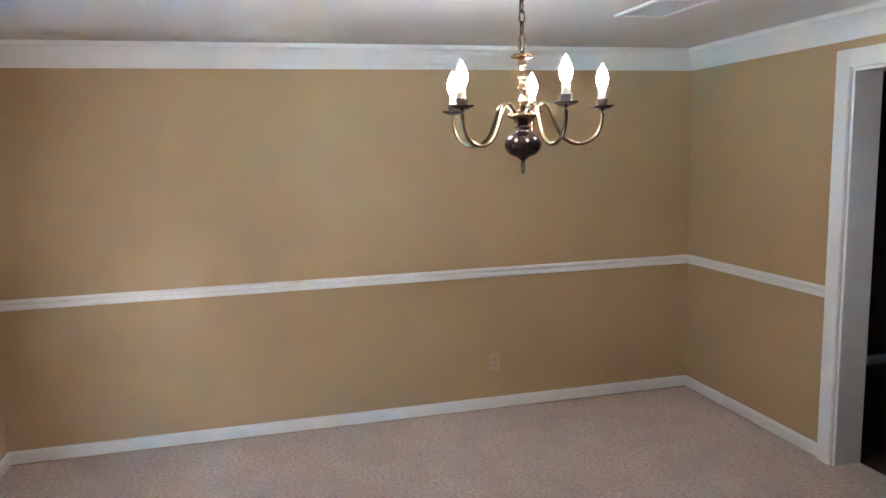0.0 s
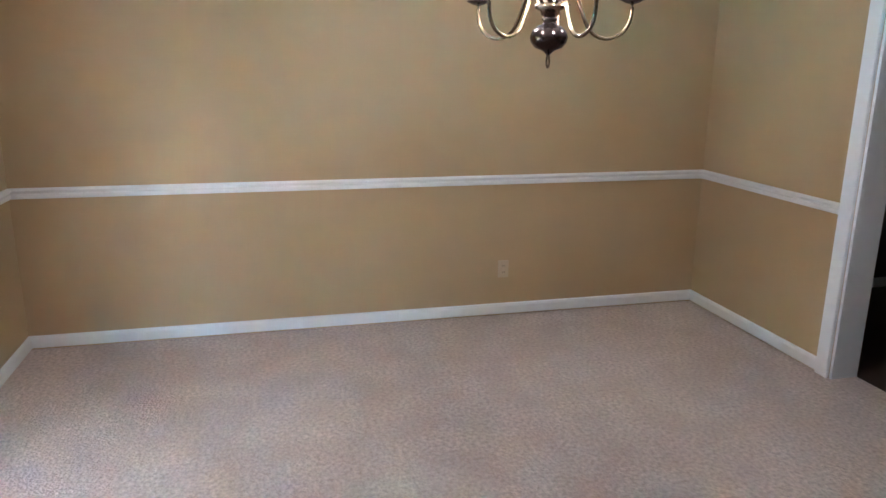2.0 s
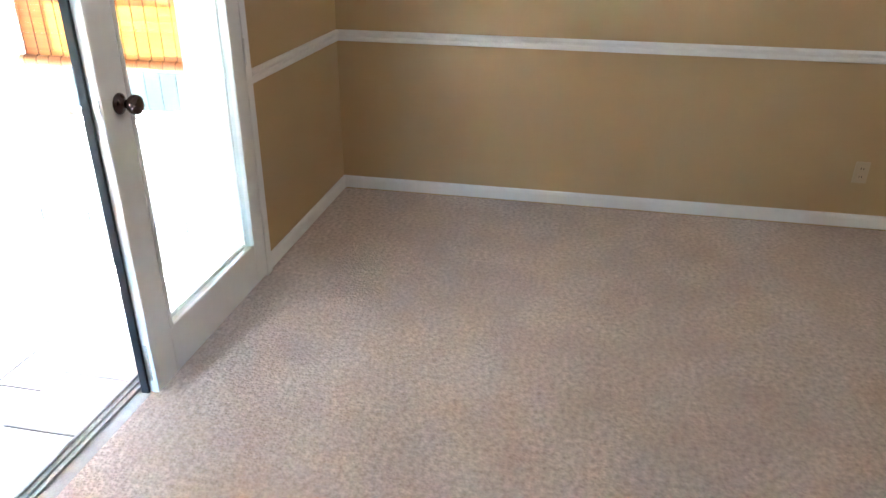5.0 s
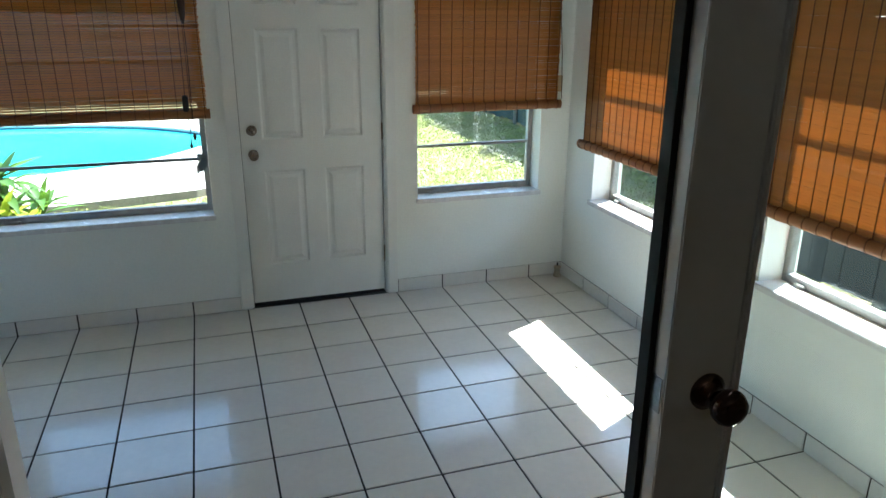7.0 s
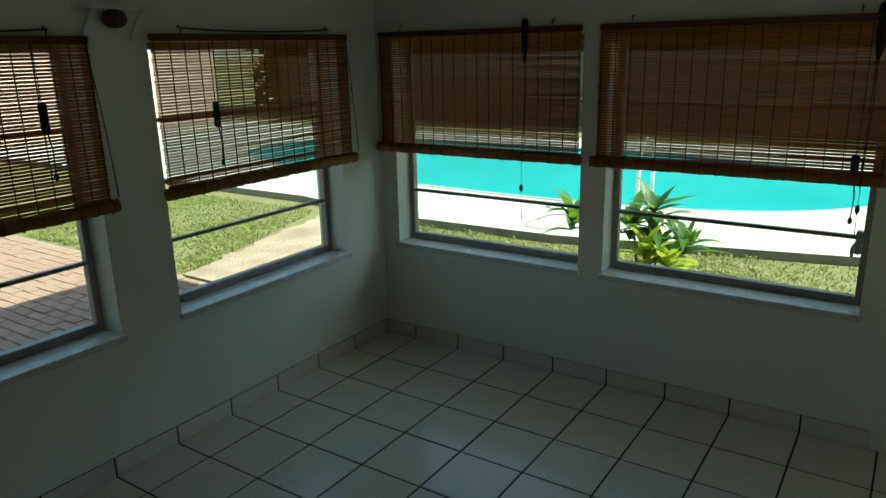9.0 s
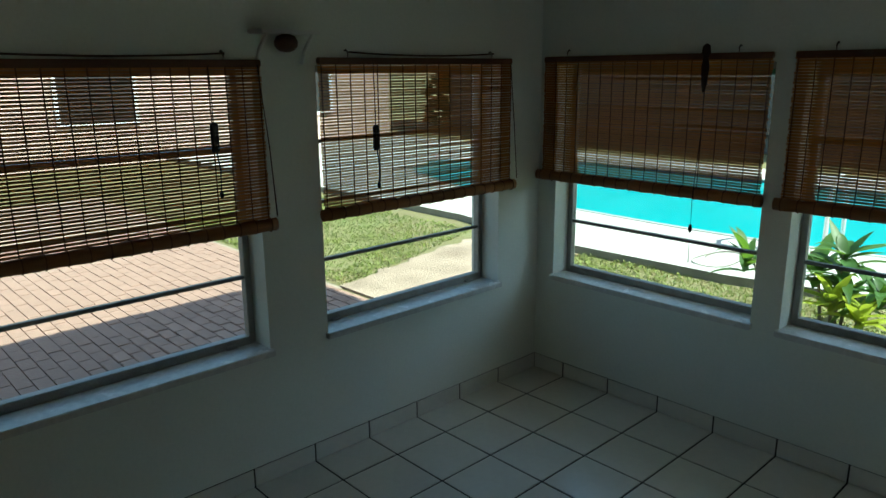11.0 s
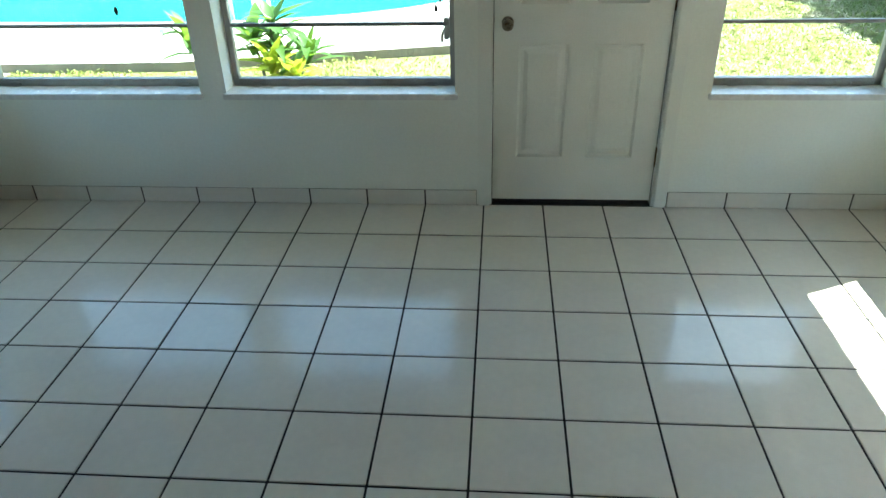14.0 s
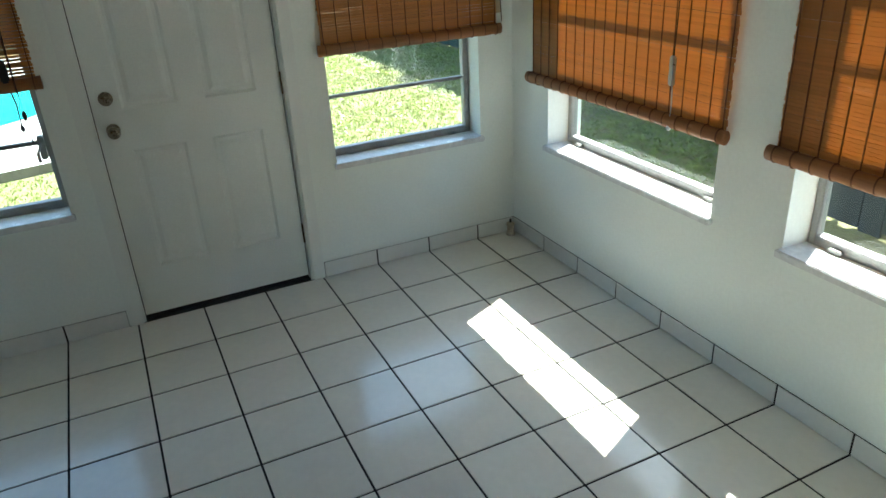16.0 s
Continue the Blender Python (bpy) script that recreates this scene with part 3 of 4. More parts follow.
        lathe(bm, [(0.003, 0.012), (0.008, 0.004), (0.009, -0.008), (0.004, -0.016)], 10, Matrix.Translation((x + 0.008, -0.018, z - 0.21)))
        part("cord_cleat", bm, paint, b, "cord cleat hanging on the blind")
    if cord_len:
        x = cord_at
        bm = bmesh.new()
        tube(bm, [(x, -0.012, top - 0.02), (x + 0.004, -0.016, (top + bottom) / 2), (x, -0.045, bottom + 0.02), (x + 0.002, -0.042, bottom - cord_len)], 0.0022, 6)
        part("pull_cord", bm, STRING, b, "dark pull cord", True)
        if cord_len > 0.1:
            bm = bmesh.new()
            lathe(bm, [(0.003, 0.02), (0.007, 0.014), (0.009, 0.004), (0.009, -0.006), (0.005, -0.016), (0.002, -0.02)], 12, Matrix.Translation((x, -0.043, bottom - cord_len * 0.45)))
            part("tassel", bm, BLACK, b, "black cord tassel", True)
            bm = bmesh.new()
            lathe(bm, [(0.006, -0.17), (0.014, -0.13), (0.02, -0.06), (0.012, -0.02), (0.022, 0.0), (0.018, 0.03), (0.006, 0.04)], 10, Matrix.Translation((x, -0.02, top)) @ Matrix.Diagonal((1, 0.6, 1, 1)))
            part("wound_cord", bm, STRING, b, "wound dark cord bundle")
    return b


blind(pose(-2.62, YF, 0), 1.215, 1.80, 1.145, "brown bamboo roll-up blind half lowered over a window", 0.93, 0.30, 0.0054)
blind(pose(-1.315, YF, 0), 1.195, 1.80, 1.145, "brown bamboo roll-up blind half lowered beside the door", 1.12, 0.2, 0.0054, cleat=(1.09, 1.215, BLACK))
blind(pose(1.045, YF, 0), 0.92, 1.80, 1.125, "brown bamboo roll-up blind on the narrow window", 0.8, 0.0, 0.0061, 3, drape=True)
blind(pose(XL, -1.12, 0, 0, 0, 90), 1.185, 1.79, 1.115, "brown bamboo roll-up blind with a dark cleat before the slats", 0.26, 0.0, 0.0051, cleat=(0.27, 1.45, BLACK), drape=True)
blind(pose(XL, -2.57, 0, 0, 0, 90), 1.19, 1.78, 1.115, "brown bamboo roll-up blind letting daylight through its slats", 1.0, 0.0, 0.0048, cleat=(0.97, 1.5, BLACK), drape=True)
blind(pose(XR, 0.10, 0, 0, 0, -90), 1.265, 1.80, 0.905, "light brown bamboo blind with a pale cleat, lowered near the sill", 0.9, 0.0, 0.0064, 4, (1.0, 1.12, STEEL))
blind(pose(XR, -1.385, 0, 0, 0, -90), 1.24, 1.80, 0.905, "light brown bamboo roll-up blind lowered almost to the sill", 0.9, 0.0, 0.0064, 4)


# ---- garden door ----
def garden_door():
    w, h, t = DOORX1 - DOORX0, 2.03, 0.044
    d = thing("panel_door", pose(DOORX0, YF + 0.03, 0.022), "closed white six-panel door to the garden", "door")
    xs = [0, 0.115, 0.345, w - 0.345, w - 0.115, w]
    zs = [0, 0.235, 0.80, 0.98, 1.58, 1.70, 1.90, h - 0.022]
    bm = bmesh.new()
    for i in range(5):
        for j in range(7):
            if i in (1, 3) and j in (1, 3, 5):
                continue
            box(bm, (xs[i], 0, zs[j]), (xs[i + 1], t, zs[j + 1]))
    bmesh.ops.remove_doubles(bm, verts=bm.verts, dist=1e-5)
    part("door_slab", bm, DOORPAINT, d)
    for i in (1, 3):
        for j in (1, 3, 5):
            a, b, lo, hi = xs[i], xs[i + 1], zs[j], zs[j + 1]
            bm = bmesh.new()
            loops = []
            for inset, y in ((0, 0.0), (0.012, 0.011), (0.026, 0.011), (0.045, 0.003)):
                loops.append([bm.verts.new(c) for c in ((a + inset, y, lo + inset), (b - inset, y, lo + inset), (b - inset, y, hi - inset), (a + inset, y, hi - inset))])
            for one, two in zip(loops, loops[1:]):
                for s in range(4):
                    bm.faces.new((one[s], one[(s + 1) % 4], two[(s + 1) % 4], two[s]))
            bm.faces.new(loops[-1])
            box(bm, (a + 0.0005, 0.02, lo + 0.0005), (b - 0.0005, t - 0.002, hi - 0.0005))
            part("door_panel", bm, DOORPAINT, d)
    bm = knob_mesh(Matrix.Translation((0.062, 0, 0.90)) @ Matrix.Rotation(radians(90), 4, "X"), 0.027)
    part("door_knob", bm, KNOB, d, "worn satin nickel door knob", True)
    bm = bmesh.new()
    lathe(bm, [(0.030, 0), (0.029, 0.008), (0.024, 0.014), (0.012, 0.016), (0.004, 0.018)], 20, Matrix.Translation((0.062, 0, 1.035)) @ Matrix.Rotation(radians(90), 4, "X"))
    box(bm, (0.058, -0.03, 1.022), (0.066, -0.014, 1.048), 0.002)
    part("deadbolt", bm, KNOB, d, "worn satin nickel deadbolt", True)
    boxes("latch_plate", [((-0.003, 0.002, 0.87), (-0.0005, 0.03, 0.93))], BRASS, d)
    for z in (0.24, 1.0, 1.8):
        bm = bmesh.new()
        rod(bm, (w + 0.004, -0.007, z - 0.05), (w + 0.004, -0.007, z + 0.05), 0.007)
        box(bm, (w - 0.002, -0.003, z - 0.05), (w + 0.008, 0.0, z + 0.05))
        part("hinge", bm, BRASS, d, "brass butt hinge")
    # Black strips stand for the shade in the gaps beside the slab.
    for x0, x1 in ((-0.0035, -0.0008), (w + 0.0008, w + 0.0035)):
        boxes("seal_and_gap_shade", [((x0, 0.006, 0.0), (x1, 0.042, h - 0.024))], SEALGAP, d, "black strip for the shade in the door gap")
    boxes("door_sweep", [((0.002, 0.004, -0.021), (w - 0.002, t - 0.004, -0.001))], SEALGAP, d, "black gap and sweep under the door")


garden_door()
structure(boxes("jamb_garden_door", [((DOORX0 - 0.029, YF + 0.002, 0), (DOORX0 - 0.004, YF + 0.19, 2.059)), ((DOORX1 + 0.004, YF + 0.002, 0), (DOORX1 + 0.029, YF + 0.19, 2.059)),
                                     ((DOORX0 - 0.004, YF + 0.002, 2.036), (DOORX1 + 0.004, YF + 0.19, 2.059)),
                                     ((DOORX0 - 0.004, YF + 0.078, 0), (DOORX0 + 0.012, YF + 0.1, 2.036)), ((DOORX1 - 0.012, YF + 0.078, 0), (DOORX1 + 0.004, YF + 0.1, 2.036))], DOORPAINT), "white painted jamb of the garden door", "trim")
bm = bmesh.new()
for a, b in (((DOORX0 - 0.075, YF - 0.018, 0.002), (DOORX0 - 0.012, YF, 2.11)), ((DOORX1 + 0.012, YF - 0.018, 0.002), (DOORX1 + 0.075, YF, 2.11)), ((DOORX0 - 0.0115, YF - 0.018, 2.047), (DOORX1 + 0.0115, YF, 2.11))):
    box(bm, a, b, 0.005)
structure(part("casing_garden_door", bm, DOORPAINT), "white painted casing of the garden door", "trim")
structure(boxes("sill_garden_door", [((DOORX0 - 0.03, YF, -0.05), (DOORX1 + 0.03, YF + 0.22, 0.001))], BLACK), "dark threshold under the garden door", "threshold")

# ---- dining room fixtures ----


def chandelier():
    fwd, rgt = Vector((0.9245, -0.381, 0)), Vector((-0.381, -0.9245, 0))
    c = thing("chandelier", pose(0.50, -5.122, CEILING), "antique brass five-arm chandelier with lit candle bulbs", "chandelier")
    z0 = 1.716 - CEILING

    def turned(name, profile, material, label=""):
        b = bmesh.new()
        lathe(b, [(r, z0 + z) for r, z in profile], 28)
        return part(name, b, material, c, label, True)
    b = bmesh.new()
    tube(b, [(0.011 * math.cos(a), 0, z0 + 0.02 + 0.02 * math.sin(a)) for a in np.linspace(0, 2 * math.pi, 17)[:-1]], 0.0032, 8, True)
    part("finial_ring", b, BRASS, c, "", True)
    turned("body_ball", [(0.006, 0.038), (0.012, 0.044), (0.02, 0.05), (0.042, 0.058), (0.055, 0.075), (0.058, 0.09), (0.052, 0.108), (0.036, 0.122), (0.022, 0.128), (0.018, 0.135), (0.024, 0.14), (0.022, 0.148)], DARKBRASS, "dark bronze ball body")
    turned("hub", [(0.015, 0.148), (0.026, 0.154), (0.03, 0.165), (0.045, 0.172), (0.048, 0.182), (0.03, 0.19), (0.014, 0.196)], BRASS)
    turned("column", [(0.012, 0.196), (0.01, 0.21), (0.017, 0.218), (0.012, 0.228), (0.009, 0.245), (0.016, 0.256), (0.016, 0.262), (0.009, 0.27), (0.012, 0.285), (0.017, 0.294), (0.01, 0.302), (0.009, 0.32), (0.015, 0.33), (0.01, 0.338), (0.014, 0.348)], BRASS)
    turned("cap", [(0.014, 0.348), (0.034, 0.352), (0.036, 0.357), (0.024, 0.364), (0.008, 0.368), (0.005, 0.372)], BRASS)
    b = bmesh.new()
    tube(b, [(0.027 * math.cos(a), 0, z0 + 0.396 + 0.027 * math.sin(a)) for a in np.linspace(0, 2 * math.pi, 25)[:-1]], 0.0035, 8, True)
    part("top_ring", b, BRASS, c, "", True)
    z, k = z0 + 0.44, 0
    while z < -0.03:
        b = bmesh.new()
        pts = [(0.009 * math.cos(a), 0, z + 0.02 * math.sin(a)) for a in np.linspace(0, 2 * math.pi, 15)[:-1]]
        tube(b, [Matrix.Rotation(radians(90 * (k % 2)), 4, "Z") @ Vector(p) for p in pts], 0.0025, 6, True)
        part("chain_link", b, DARKBRASS, c, "", True)
        z, k = z + 0.032, k + 1
    b = bmesh.new()
    tube(b, [(0.004, 0.003, z0 + 0.37), (0.007, 0.004, z0 + 0.5), (-0.004, 0.002, z0 + 0.6), (0.0, 0.0, -0.02)], 0.0025, 6)
    part("wire", b, BLACK, c, "", True)
    b = bmesh.new()
    lathe(b, [(0.012, -0.04), (0.03, -0.032), (0.055, -0.012), (0.06, 0.0)], 28)
    part("ceiling_canopy", b, BRASS, c, "", True)
    for k in range(5):
        a = radians(6 + 72 * k)
        d = fwd * math.cos(a) + rgt * math.sin(a)
        pts = []
        path = [(0.028, 0.178), (0.045, 0.2), (0.062, 0.213), (0.08, 0.205), (0.092, 0.18), (0.105, 0.145), (0.125, 0.11), (0.155, 0.09), (0.19, 0.088), (0.225, 0.105), (0.245, 0.135), (0.25, 0.17), (0.25, 0.192)]
        for i in range(len(path) - 1):
            for s in np.linspace(0, 1, 4)[:-1]:
                p0, p1, p2, p3 = [np.array(path[max(0, min(len(path) - 1, i + o))]) for o in (-1, 0, 1, 2)]
                q = 0.5 * (2 * p1 + (p2 - p0) * s + (2 * p0 - 5 * p1 + 4 * p2 - p3) * s * s + (3 * p1 - p0 - 3 * p2 + p3) * s ** 3)
                pts.append(d * float(q[0]) + Vector((0, 0, z0 + float(q[1]))))
        pts.append(d * 0.25 + Vector((0, 0, z0 + 0.192)))
        b = bmesh.new()
        tube(b, pts, 0.0058, 10)
        arm = part("arm", b, BRASS, c, "curved antique brass arm", True)
        tip = Matrix.Translation(d * 0.25 + Vector((0, 0, z0 + 0.188)))
        b = bmesh.new()
        lathe(b, [(0.006, 0), (0.02, 0.004), (0.037, 0.012), (0.038, 0.015), (0.02, 0.014), (0.016, 0.018), (0.018, 0.034), (0.014, 0.036)], 20, tip)
        part("drip_pan", b, DARKBRASS, arm, "", True)
        b = bmesh.new()
        lathe(b, [(0.012, 0.034), (0.0115, 0.062), (0.008, 0.065)], 16, tip)
        part("candle_sleeve", b, CANDLE, arm, "ivory candle sleeve", True)
        b = bmesh.new()
        lathe(b, [(0.007, 0.065), (0.013, 0.073), (0.0185, 0.09), (0.0175, 0.105), (0.011, 0.123), (0.004, 0.136), (0.001, 0.142)], 16, tip)
        part("bulb", b, BULB, arm, "lit candle bulb", True)


chandelier()

outlet = thing("wall_outlet", pose(XE, -5.705, DF + 0.312), "tan plastic wall outlet with two sockets", "outlet")
boxes("cover_plate", [((-0.006, -0.035, -0.057), (0, 0.035, 0.057))], PLASTIC, outlet, bevel=0.002)
for z in (-0.022, 0.022):
    s = boxes("socket", [((-0.009, -0.016, z - 0.014), (-0.006, 0.016, z + 0.014))], PLASTIC, outlet, bevel=0.0015)
    for y in (-0.006, 0.006):
        boxes("slot", [((-0.0098, y - 0.0015, z - 0.005), (-0.009, y + 0.0015, z + 0.006))], BLACK, s)

vent = thing("ceiling_vent", pose(1.29, -6.08, CEILING - 0.001), "white louvred air vent in the ceiling", "vent")
boxes("vent_frame", [((-0.2, -0.13, -0.012), (0.2, -0.1, 0)), ((-0.2, 0.1, -0.012), (0.2, 0.13, 0)), ((-0.2, -0.1, -0.012), (-0.17, 0.1, 0)), ((0.17, -0.1, -0.012), (0.2, 0.1, 0))], TRIM, vent, bevel=0.003)
# Black sheet stands for the shade of the duct behind the louvres.
boxes("duct_shade", [((-0.17, -0.1, -0.002), (0.17, 0.1, 0))], BLACK, vent)
for k in range(9):
    s = boxes("louvre", [((-0.168, -0.009, -0.001), (0.168, 0.009, 0.001))], TRIM, vent)
    s.matrix_basis = pose(0, -0.085 + 0.021 * k, -0.009, -35, 0, 0)

seat = thing("armchair", pose(0.3, YS - 2.3, DF), "black upholstered armchair in the unlit room", "armchair")
boxes("base", [((-0.4, -0.4, 0.08), (0.4, 0.4, 0.4))], SOFA, seat, bevel=0.05)
boxes("backrest", [((-0.4, -0.42, 0.38), (0.4, -0.22, 0.85))], SOFA, seat, bevel=0.06)
for x in (-0.44, 0.28):
    boxes("armrest", [((x, -0.4, 0.3), (x + 0.16, 0.4, 0.6))], SOFA, seat, bevel=0.05)
for x in (-0.34, 0.34):
    for y in (-0.34, 0.34):
        boxes("leg", [((x - 0.025, y - 0.025, 0), (x + 0.025, y + 0.025, 0.09))], BLACK, seat)

# ---- sunroom fixtures ----
lamp = thing("wall_lamp", pose(XL, -1.285, 1.875), "white wall bracket with a dark round lamp below", "lamp")
boxes("shelf_plate", [((0.0, -0.13, 0.0), (0.11, 0.13, 0.014))], TRIM, lamp, bevel=0.004)
for y in (-0.1, 0.1):
    bm = bmesh.new()
    tube(bm, [(0.004, y, -0.11), (0.03, y, -0.06), (0.095, y, 0.0)], 0.008, 8)
    part("brace", bm, TRIM, lamp, "", True)
bm = bmesh.new()
lathe(bm, [(0.014, 0.0), (0.035, -0.008), (0.046, -0.028), (0.044, -0.046), (0.03, -0.062), (0.01, -0.068)], 20, Matrix.Translation((0.06, 0.0, 0)))
part("shade", bm, BATTEN, lamp, "dark round shade", True)

stub = thing("pipe_stub", pose(XR - 0.05, YF - 0.05, 0), "rusty capped pipe stub in the corner", "pipe")
bm = bmesh.new()
lathe(bm, [(0.026, 0), (0.026, 0.012), (0.02, 0.016), (0.02, 0.055), (0.024, 0.058), (0.024, 0.07), (0.01, 0.075)], 14)
part("pipe", bm, surface("rusty_cap", (0.5, 0.4, 0.28), 0.7, vary=0.4, grain=120, bump=0.4), stub, smooth=True)
bm = bmesh.new()
rod(bm, (0, 0, 0.074), (0, 0, 0.095), 0.006)
part("valve_stem", bm, BLACK, stub)

lightbox = thing("switch_plate", pose(1.985, YF, 1.27), "small grey plastic plate beside the narrow window", "switch")
boxes("plate", [((-0.018, -0.008, -0.05), (0.018, 0, 0.05))], PLASTIC, lightbox, bevel=0.003)
boxes("rocker", [((-0.007, -0.012, -0.02), (0.007, -0.008, 0.02))], PLASTIC, lightbox, bevel=0.001)

# ---- outdoors ----
bm = bmesh.new()
bmesh.ops.create_grid(bm, x_segments=40, y_segments=40, size=400)
ground = part("ground", bm, LAWN)
ground.location = (0, 0, GROUND)
structure(ground, "grassy sandy ground round the house", "ground")
structure(boxes("foundation", [((XL - 0.21, YB - 0.15, GROUND - 0.1), (XR + 0.21, YF + 0.21, -0.02)), ((XW - 0.2, YS - 3.4, GROUND - 0.1), (XE + 0.2, YB - 0.15, -0.13))], CURB), "concrete base of the house", "foundation")
structure(boxes("outer_wall", [((XW - 0.25, YS - 3.4, GROUND), (XE + 0.25, YS - 3.3, 2.6)), ((XE + 0.16, YS - 3.3, GROUND), (XE + 0.25, YB - 0.1, 2.6)), ((XL - 2.0, YB - 0.04, GROUND), (XL - 0.201, YB - 0.01, 2.6)), ((XR + 0.201, YB - 0.04, GROUND), (XE + 0.25, YB - 0.01, 2.6))], STUCCO), "white stucco outer wall of the house", "wall")


def spline(points, steps):
    out, n = [], len(points)
    for i in range(n):
        p0, p1, p2, p3 = [np.array(points[(i + o) % n]) for o in (-1, 0, 1, 2)]
        for s in np.arange(steps) / steps:
            out.append(0.5 * (2 * p1 + (p2 - p0) * s + (2 * p0 - 5 * p1 + 4 * p2 - p3) * s * s + (3 * p1 - p0 - 3 * p2 + p3) * s ** 3))
    return [(float(a), float(b)) for a, b in out]


pool_line = spline([(-0.05, 7.3), (-0.55, 5.9), (-1.8, 5.1), (-3.7, 4.85), (-6.3, 4.95), (-8.6, 5.25), (-10.6, 6.2), (-11, 7.6), (-9.5, 8.9), (-6.5, 9.2), (-3.5, 9.1), (-1.3, 8.6)], 8)
DECK = GROUND + 0.085
bm = bmesh.new()
inner = [bm.verts.new((x, y, DECK)) for x, y in pool_line]
outer = [bm.verts.new((x, y, DECK)) for x, y in ((-16, 3.6), (-6.6, 3.6), (-4.9, 3.27), (-2.9, 3.33), (-0.3, 3.9), (0.6, 4.45), (1.5, 6.0), (1.8, 8.0), (1.8, 10.6), (-16, 10.6))]
edges = [bm.edges.new((loop[k], loop[(k + 1) % len(loop)])) for loop in (inner, outer) for k in range(len(loop))]
bmesh.ops.triangle_fill(bm, edges=edges, use_beauty=True)
deck = structure(part("pool_deck", bm, CONCRETE), "pale concrete pool deck in full sun", "pavement")
bm = bmesh.new()
rim = [(-16, 3.6), (-6.6, 3.6), (-4.9, 3.27), (-2.9, 3.33), (-0.3, 3.9), (0.6, 4.45), (1.5, 6.0), (1.8, 8.0), (1.8, 10.6)]
for p, q in zip(rim, rim[1:]):
    vs = [bm.verts.new(v) for v in ((*p, DECK), (*q, DECK), (*q, GROUND - 0.05), (*p, GROUND - 0.05))]
    bm.faces.new(vs)
structure(part("deck_edge", bm, CURB), "weathered dark edge of the pool deck", "kerb")
bm = bmesh.new()
n = len(pool_line)
for k in range(n):
    p, q = pool_line[k], pool_line[(k + 1) % n]
    bm.faces.new([bm.verts.new(v) for v in ((*p, DECK), (*q, DECK), (*q, DECK - 0.4), (*p, DECK - 0.4))])
structure(part("pool_wall", bm, POOLTILE), "blue tiled waterline of the pool", "pool")
bm = bmesh.new()
bm.faces.new([bm.verts.new((x, y, DECK - 0.045)) for x, y in pool_line])
bmesh.ops.triangulate(bm, faces=bm.faces)
structure(part("water", bm, WATER), "still turquoise pool water", "water")
bm = bmesh.new()
tube(bm, [(x, y, DECK - 0.004) for x, y in pool_line], 0.025, 8, True)
structure(part("pool_coping", bm, CONCRETE, smooth=True), "rounded pale concrete coping of the pool", "coping")

ladder = thing("pool_ladder", pose(-2.75, 4.97, DECK), "white metal pool ladder with two curved rails", "ladder")
for x in (-0.22, 0.22):
    bm = bmesh.new()
    tube(bm, [(x, -0.35, 0), (x, -0.35, 0.55), (x, -0.28, 0.72), (x, -0.12, 0.8), (x, 0.05, 0.74), (x, 0.14, 0.55), (x, 0.16, -0.5)], 0.022, 10)
    part("rail", bm, TRIM, ladder, "", True)
for z in (-0.12, -0.35):
    boxes("tread", [((-0.22, 0.12, z), (0.22, 0.2, z + 0.03))], TRIM, ladder)


hose = thing("garden_hose", pose(-3.25, 3.78, DECK), "thin grey garden hose lying in loops on the pool deck", "hose")
bm = bmesh.new()
tube(bm, [((0.2 + 0.04 * math.sin(a * 1.7)) * math.cos(a) + 0.012 * a, (0.36 + 0.05 * math.cos(a * 0.8)) * math.sin(a), 0.005 + 0.0009 * a) for a in np.linspace(0.4, 9.5, 60)], 0.0045, 6)
part("coil", bm, CURB, hose, smooth=True)


def long_leaf(bm, length, width, rise, droop, turn):
    rows, steps = [], 6
    for k in range(steps + 1):
        s = k / steps
        w = width * (0.25 + 0.75 * math.sin(math.pi * min(1, s * 0.85 + 0.12))) * (1 - s ** 4)
        r, z = length * s * math.cos(rise) + 0.02 * s, length * (s * math.sin(rise) - droop * s * s)
        c, d = math.cos(turn), math.sin(turn)
        rows.append([bm.verts.new((r * c - o * d, r * d + o * c, z + (0 if o else -0.16 * w))) for o in (-w / 2, 0, w / 2)])
    for a, b in zip(rows, rows[1:]):
        bm.faces.new((a[0], a[1], b[1], b[0])), bm.faces.new((a[1], a[2], b[2], b[1]))


plant = thing("dracaena_plant", pose(-1.78, 2.75, GROUND), "leafy green garden plant with yellow lower leaves", "plant")
rng = random.Random(5)
for cx, cy, h, count, size, mat in ((0, 0, 0.6, 24, 0.42, LEAF), (-0.2, 0.12, 0.46, 20, 0.4, LEAF), (0.26, 0.04, 0.36, 20, 0.42, LEAF), (0.02, -0.2, 0.34, 20, 0.34, YLEAF), (0.24, -0.24, 0.26, 16, 0.32, YLEAF), (-0.72, 0.05, 0.5, 16, 0.34, LEAF), (0.05, 0.05, 0.3, 14, 0.4, LEAF)):
    bm = bmesh.new()
    rod(bm, (cx * 0.6, cy * 0.6, 0), (cx, cy, h), 0.014, 0.008, 8)
    part("stem", bm, STEM, plant)
    for k in range(count):
        bm = bmesh.new()
        long_leaf(bm, size * rng.uniform(0.7, 1.15), 0.085 * rng.uniform(0.7, 1.2), rng.uniform(0.2, 1.3), rng.uniform(0.15, 0.6), 0)
        lf = part("leaf", bm, mat, plant, smooth=True)
        lf.matrix_basis = pose(cx, cy, h * rng.uniform(0.6, 1.0), 0, 0, k * 137.5 + rng.uniform(-15, 15))

